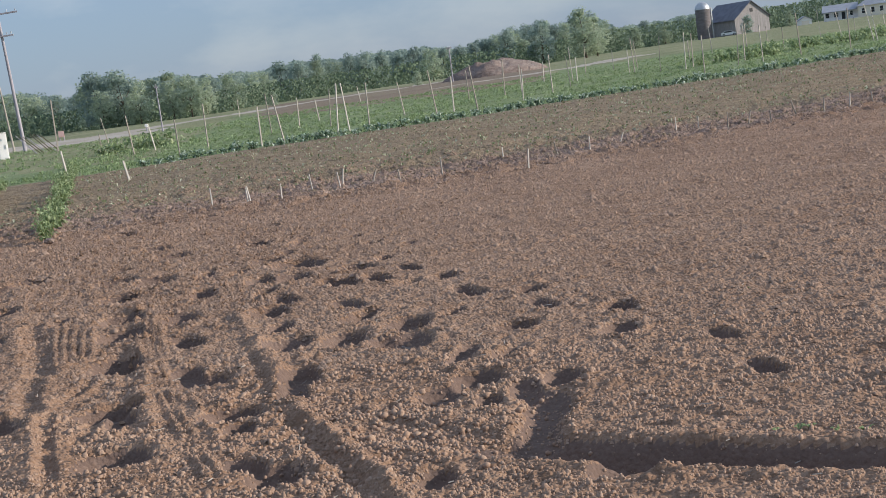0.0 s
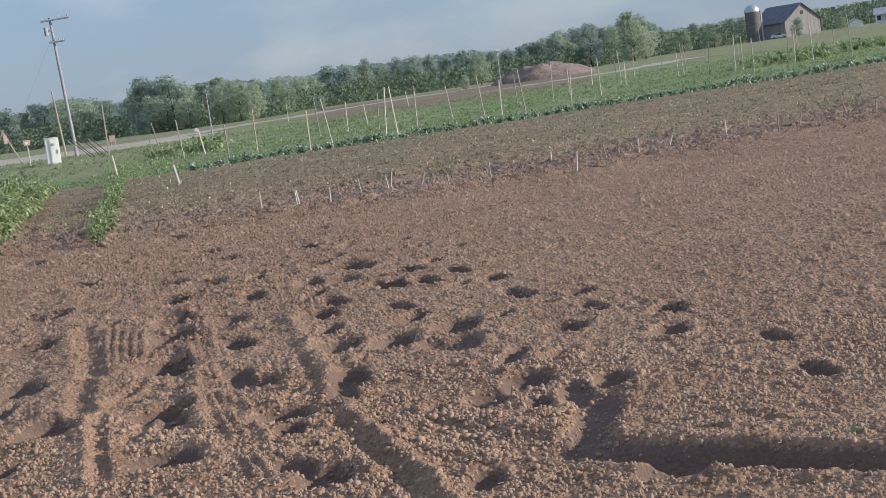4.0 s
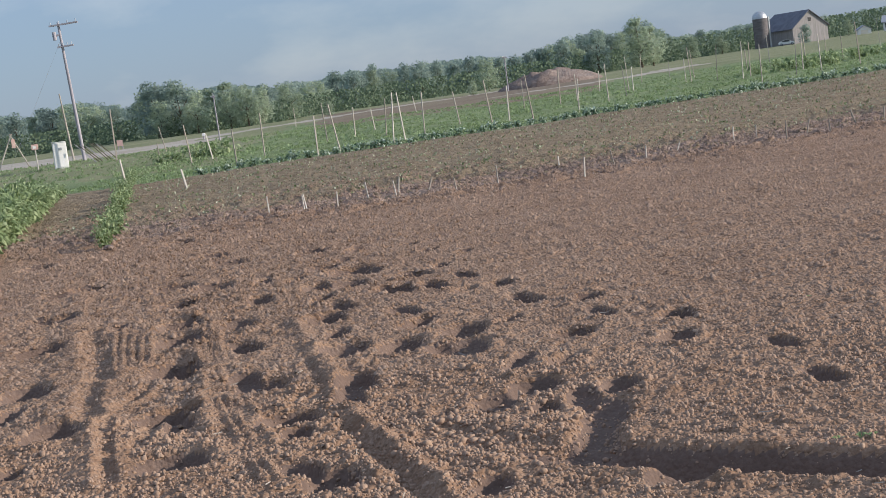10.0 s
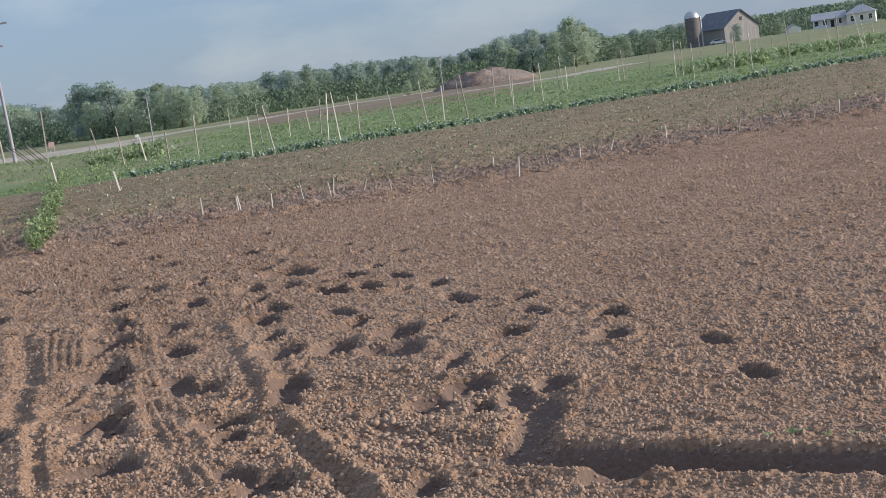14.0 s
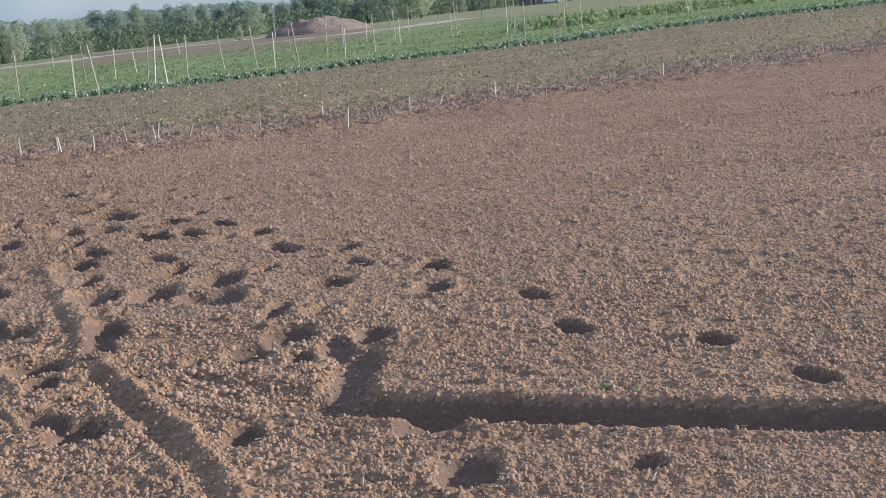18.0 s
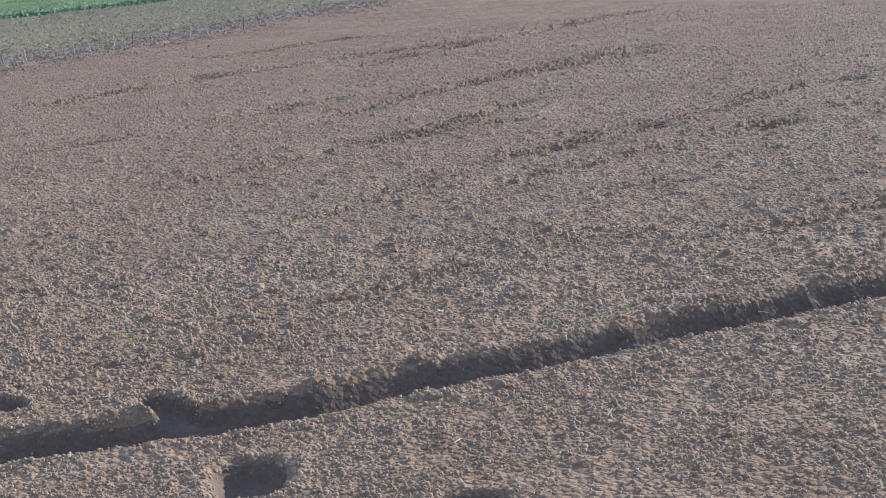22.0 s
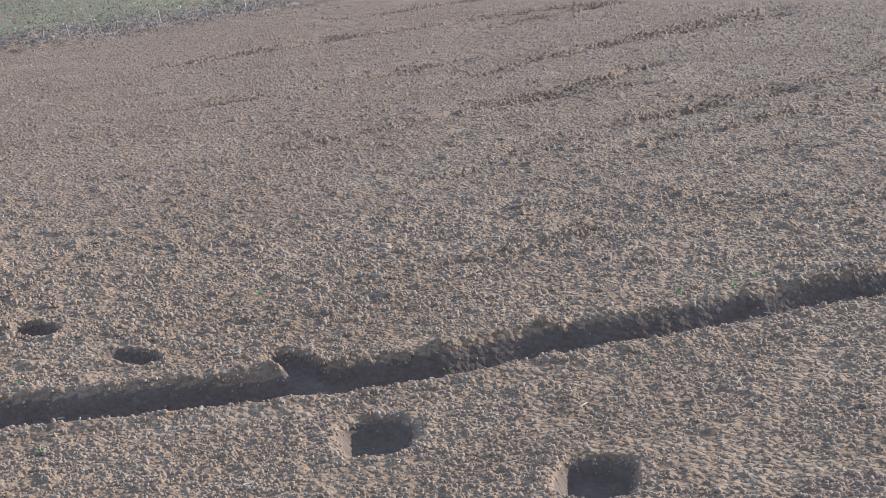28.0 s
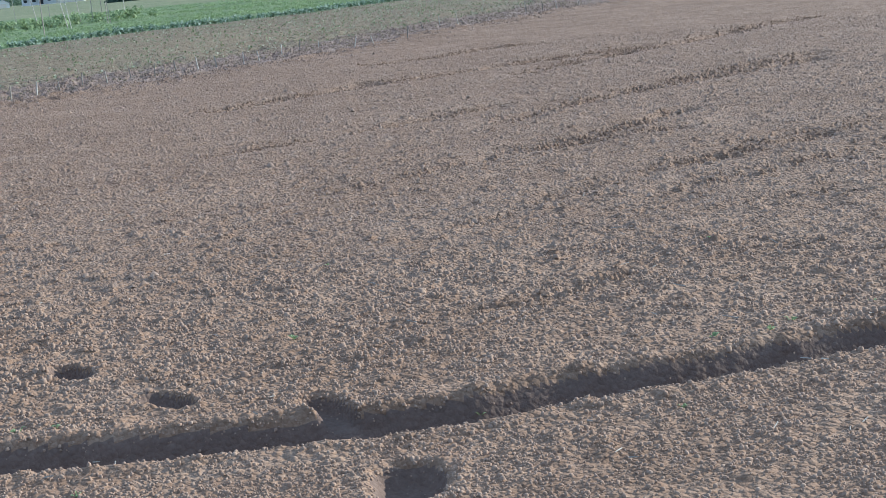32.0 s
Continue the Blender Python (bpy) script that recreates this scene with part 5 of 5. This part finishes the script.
SHORT_A = [(-1.84, 19.48, 0.27, 0.8), (-1.34, 19.27, 0.23, -2.6), (-1.30, 19.21, 0.22, -9.0), (-0.87, 19.02, 0.22, 0.7), (-0.46, 19.41, 0.24, -4.7), (-0.08, 19.52, 0.22, -6.2), (-0.04, 19.65, 0.22, 6.2), (0.37, 19.40, 0.20, 18.0), (1.32, 19.32, 0.26, 0.9), (0.74, 19.19, 0.17, -7.2), (2.33, 20.63, 0.14, -2.5), (2.40, 18.45, 0.24, 3.8), (3.01, 19.86, 0.20, -8.3), (3.51, 20.05, 0.20, 2.5), (4.02, 20.40, 0.17, 20.0), (5.07, 21.25, 0.21, 0.0), (5.33, 20.92, 0.21, 2.0), (5.60, 20.28, 0.27, 1.2), (6.06, 20.80, 0.20, 12.8), (6.89, 21.10, 0.22, -16.8), (6.30, 20.47, 0.18, -1.4), (7.16, 22.05, 0.18, -6.3), (7.77, 21.21, 0.22, 2.5)]
SHORT_B = [(7.30, 21.02, 0.23, 1.0), (8.24, 21.48, 0.19, -6.4), (8.78, 21.92, 0.20, 4.1), (9.20, 21.90, 0.21, -8.6), (9.62, 21.93, 0.19, -4.9), (10.05, 21.94, 0.23, 3.9), (10.67, 22.43, 0.20, -8.0), (11.12, 22.50, 0.22, -9.4), (11.42, 22.38, 0.22, -9.6), (12.06, 22.60, 0.22, 0.3), (12.44, 22.72, 0.21, -8.7), (13.38, 23.56, 0.19, -1.1), (14.00, 23.96, 0.22, 5.1), (14.76, 24.54, 0.17, 5.0), (15.13, 23.78, 0.24, 15.1), (15.60, 23.80, 0.18, -22.0), (16.54, 23.99, 0.25, 9.5), (17.84, 25.27, 0.19, -17.8), (18.98, 26.23, 0.26, -7.4), (19.24, 25.89, 0.26, -12.9), (22.83, 27.90, 0.28, -5.3), (23.31, 27.82, 0.30, -3.7), (24.27, 28.41, 0.29, -5.5), (25.92, 29.42, 0.20, -11.1)]


def stake_mesh(seed, h, w):
    rng = random.Random(seed)
    bm = bmesh.new()
    vs = box(bm, -w / 2, w / 2, -w / 3, w / 3, -0.12, h, 0.002)
    for v in bm.verts:
        k = v.co.z / h
        v.co.x += 0.012 * math.sin(2.2 * k + seed) + (rng.random() - 0.5) * 0.004
        v.co.x *= 1 - 0.2 * max(k, 0)
    me = bpy.data.meshes.new("stake")
    bm.to_mesh(me)
    bm.free()
    me.materials.append(STAKE_WOOD)
    return me


tall_mesh = [stake_mesh(k, 1.0, 0.042) for k in range(4)]
short_mesh = [stake_mesh(10 + k, 0.22, 0.021) for k in range(4)]
for k, (x, y, h, lean) in enumerate(TALL_A + TALL_B + TALL_C):
    ob = new("bean_stake", tall_mesh[k % 4])
    ob.matrix_world = pose(x, y, float(ground_z(x, y)[0]), 0, lean, 0) @ pose(0, 0, 0, 0, 0, 25 + 37 * k % 50) @ Matrix.Diagonal((1 + 0.5 * (h > 2), 1 + 0.5 * (h > 2), h, 1))
    tagged(ob, "thin pale wooden stake standing among green crops", "stake", "tall stakes in the crop beds")
for k, (x, y, h, lean) in enumerate(SHORT_A + SHORT_B):
    ob = new("row_marker_stake", short_mesh[k % 4])
    ob.matrix_world = pose(x, y, float(ground_z(x, y)[0]), 0, lean, 0) @ pose(0, 0, 0, 0, 0, 25 + 37 * k % 50) @ Matrix.Diagonal((1, 1, h / 0.22, 1))
    tagged(ob, "short pale wooden stake pushed into bare soil", "stake", "short stakes along the seeded bed")

# ---- crop row ----
crop = [plant_kind("leafy_crop_plant", bush_meshes(200 + k, 0.23, 0.36, 70, 0.145, LEAF_ROW), ("stem", "leaves"), "bluish green leafy crop plant in a long row", "plant", "leafy crop row") for k in range(4)]
rng = random.Random(3)
x, k = -5.1, 0
while x < 38:
    y = float(crop_line(x)) + 0.35 + rng.uniform(-0.08, 0.08)
    s = rng.uniform(0.6, 0.95)
    m = pose(x, y, float(ground_z(x, y)[0]), 0, 0, rng.uniform(0, 360)) @ Matrix.Diagonal((s, s, s, 1))
    ob = crop[k] if k < 4 else copy_thing(crop[k % 4], Matrix())
    ob.matrix_basis = m
    k += 1
    x += rng.uniform(0.28, 0.40)

# ---- green bushes and the single row beside the walked ground ----
bush = [plant_kind("pepper_bush", bush_meshes(220 + k, 0.7, 0.66, 330, 0.145, LEAF), ("stem", "leaves"), "dense bright green leafy bush in a planted bed", "plant", "bushes of the green bed") for k in range(4)]
k = 0
for row in range(5):
    y = 16.6
    while y < 34:
        x = -5.35 - (y - 17.3) * 0.165 - 0.75 * row + rng.uniform(-0.08, 0.08)
        s = rng.uniform(0.85, 1.15) * (1.0 if y < 26 else 0.85 if y < 30 else 0.6)
        m = pose(x, y, float(ground_z(x, y)[0]), 0, 0, rng.uniform(0, 360)) @ Matrix.Diagonal((s, s, s, 1))
        ob = bush[k] if k < 4 else copy_thing(bush[k % 4], Matrix())
        ob.matrix_basis = m
        k += 1
        y += rng.uniform(0.5, 0.75)
lone = [plant_kind("young_crop_plant", bush_meshes(240 + k, 0.34, 0.28, 90, 0.09, LEAF), ("stem", "leaves"), "young green crop plant in a single row on bare soil", "plant", "single row of young plants") for k in range(3)]
k, y = 0, 17.9
while y < 44:
    x = -3.85 - (y - 18.3) * 0.163 + rng.uniform(-0.08, 0.08)
    s = rng.uniform(0.75, 1.05) * (1.15 if y < 20 else 1.0)
    m = pose(x, y, float(ground_z(x, y)[0]), 0, 0, rng.uniform(0, 360)) @ Matrix.Diagonal((s, s, s, 1))
    ob = lone[k] if k < 3 else copy_thing(lone[k % 3], Matrix())
    ob.matrix_basis = m
    k += 1
    y += rng.uniform(0.35, 0.75)

# ---- big-leaved plants among the stakes ----
big = [plant_kind("squash_plant", bush_meshes(260 + k, 0.42, 0.6, 60, 0.24, LEAF), ("stem", "leaves"), "dark green large-leaved plant in the staked bed", "plant", "large-leaved plants") for k in range(3)]
k = 0
for x0, y0, nx_, sp in ((-8.7, 53, 6, 0.45), (15.6, 59, 6, 0.6), (19.5, 63, 9, 0.6), (25.5, 66, 8, 0.6)):
    for i in range(nx_):
        x, y = x0 + i * sp, y0 + rng.uniform(-0.8, 0.8)
        s = rng.uniform(0.8, 1.3)
        m = pose(x, y, float(ground_z(x, y)[0]), 0, 0, rng.uniform(0, 360)) @ Matrix.Diagonal((s, s, s, 1))
        ob = big[k] if k < 3 else copy_thing(big[k % 3], Matrix())
        ob.matrix_basis = m
        k += 1

# ---- uncounted low growth ----
rng = np.random.default_rng(9)
n = 12500
x = rng.uniform(-9, 46, n)
y = crop_line(x) + 0.9 + 46 * rng.random(n) ** 1.35
keep = (np.degrees(np.arctan2(x, y)) < 42) & (np.hypot(x, y) < 97) & ~((x < -5.2) & (y > 58))
x, y = x[keep], y[keep]
clump = 0.6 + 0.8 * (vnoise(x / 2.5, y / 2.5, 71) + 0.5)
scatter_weeds("green_weeds", x, y, 0.105 * clump * rng.uniform(0.7, 1.4, len(x)), 8, 1.05, LEAF_WEED, 91, "rows of green vegetables and weeds between the stakes", "vegetables")
n = 12500
x = rng.uniform(-6, 34, n)
y = stake_line(x) + 2.2 + (crop_line(x) - stake_line(x) - 2.4) * rng.random(n)
row = np.round((y - stake_line(x)) / 0.75)
y = stake_line(x) + row * 0.75 + rng.uniform(-0.12, 0.12, n)
scatter_weeds("seedlings", x, y, 0.06 * rng.uniform(0.4, 1.7, n), 3, 1.0, SEEDLING, 92, "small pale green seedlings on the sown bed", "seedlings")
n = 2200
x = rng.uniform(-30, -5, n)
y = rng.uniform(44, 82, n)
scatter_weeds("tall_grass", x, y, 0.13 * rng.uniform(0.6, 1.5, n), 7, 1.0, LEAF_WEED, 93, "rough green grass beside the gravel road", "grass")

# ---- small things on the bare soil ----
stone = bmesh.new()
bmesh.ops.create_icosphere(stone, subdivisions=2, radius=0.055)
rs = random.Random(8)
for v in stone.verts:
    v.co = Vector((v.co.x * 1.25, v.co.y, v.co.z * 0.7)) * rs.uniform(0.85, 1.12)
ob = part("field_stone", stone, MOUND_SOIL, None)
ob.matrix_world = pose(-3.66, 17.45, float(ground_z(-3.66, 17.45)[0]) + 0.05)
tagged(ob, "pinkish stone lying at the end of the plant row", "stone")


def sprout(x, y, size, seed):
    rng = np.random.default_rng(seed)
    base = np.zeros((5, 3)) + np.array([0, 0, -0.005])
    a = rng.uniform(0, 6.28, 5)
    way = np.stack([np.cos(a), np.sin(a), np.full(5, 0.9)], 1)
    v, f = blades(base, way, np.full(5, size) * rng.uniform(0.7, 1.2, 5), np.full(5, size * 0.35), rng, droop=0.2)
    ob = new("weed_sprout", mesh_of("weed_sprout", v, f, [LEAF_WEED]))
    ob.matrix_world = pose(x, y, float(ground_z(x, y)[0]))
    tagged(ob, "tiny green weed sprout in bare soil", "weed", "weed sprouts in the bare soil")


for k, (x, y) in enumerate(((3.02, 5.12), (3.05, 3.86), (1.62, 4.05), (4.9, 3.6), (2.2, 7.9), (3.9, 6.3), (3.4, 3.2), (5.4, 5.0), (1.44, 4.99), (1.51, 4.97), (1.55, 4.97), (1.62, 4.88), (1.71, 4.83), (1.83, 4.77), (4.29, 3.61), (4.46, 3.65), (4.09, 3.72))):
    sprout(x, y, 0.04 if k == 0 or k > 7 else 0.028, 300 + k)

rng = np.random.default_rng(44)
n = 150
x, y = rng.uniform(-2.0, 6.0, n), rng.uniform(2.6, 9.0, n)
z = ground_z(x, y) + 0.012
a, ln = rng.uniform(0, 3.14, n), rng.uniform(0.02, 0.07, n)
w = np.stack([np.cos(a), np.sin(a), rng.uniform(-0.15, 0.3, n)], 1) * ln[:, None]
side = np.stack([-np.sin(a), np.cos(a), np.zeros(n)], 1) * 0.0022
c = np.stack([x, y, z], 1)
up = np.array([0, 0, 0.003])
v = np.stack([c - w / 2 - side, c + w / 2 - side, c + w / 2 + side, c - w / 2 + side, c - w / 2 + up, c + w / 2 + up], 1).reshape(-1, 3)
o = 6 * np.arange(n)[:, None]
f = np.concatenate([o + np.array([0, 1, 5, 4]), o + np.array([2, 3, 4, 5])], 0)
tagged(new("straw_bits", mesh_of("straw_bits", v, f, [STAKE_WOOD])), "short bits of pale dry straw on the soil", "straw", kind="stuff")

twig = thing("twig", pose(1.85, 4.37, float(ground_z(1.85, 4.37)[0]), 12, 6, 0), "short pale dry twig standing in the trench", "twig")
bm = bmesh.new()
rod(bm, (0, 0, -0.03), (0.004, 0, 0.06), 0.0035, 0.003, 6)
rod(bm, (0.004, 0, 0.058), (0.010, 0.002, 0.115), 0.003, 0.0022, 6)
part("stick", bm, STAKE_WOOD, twig)
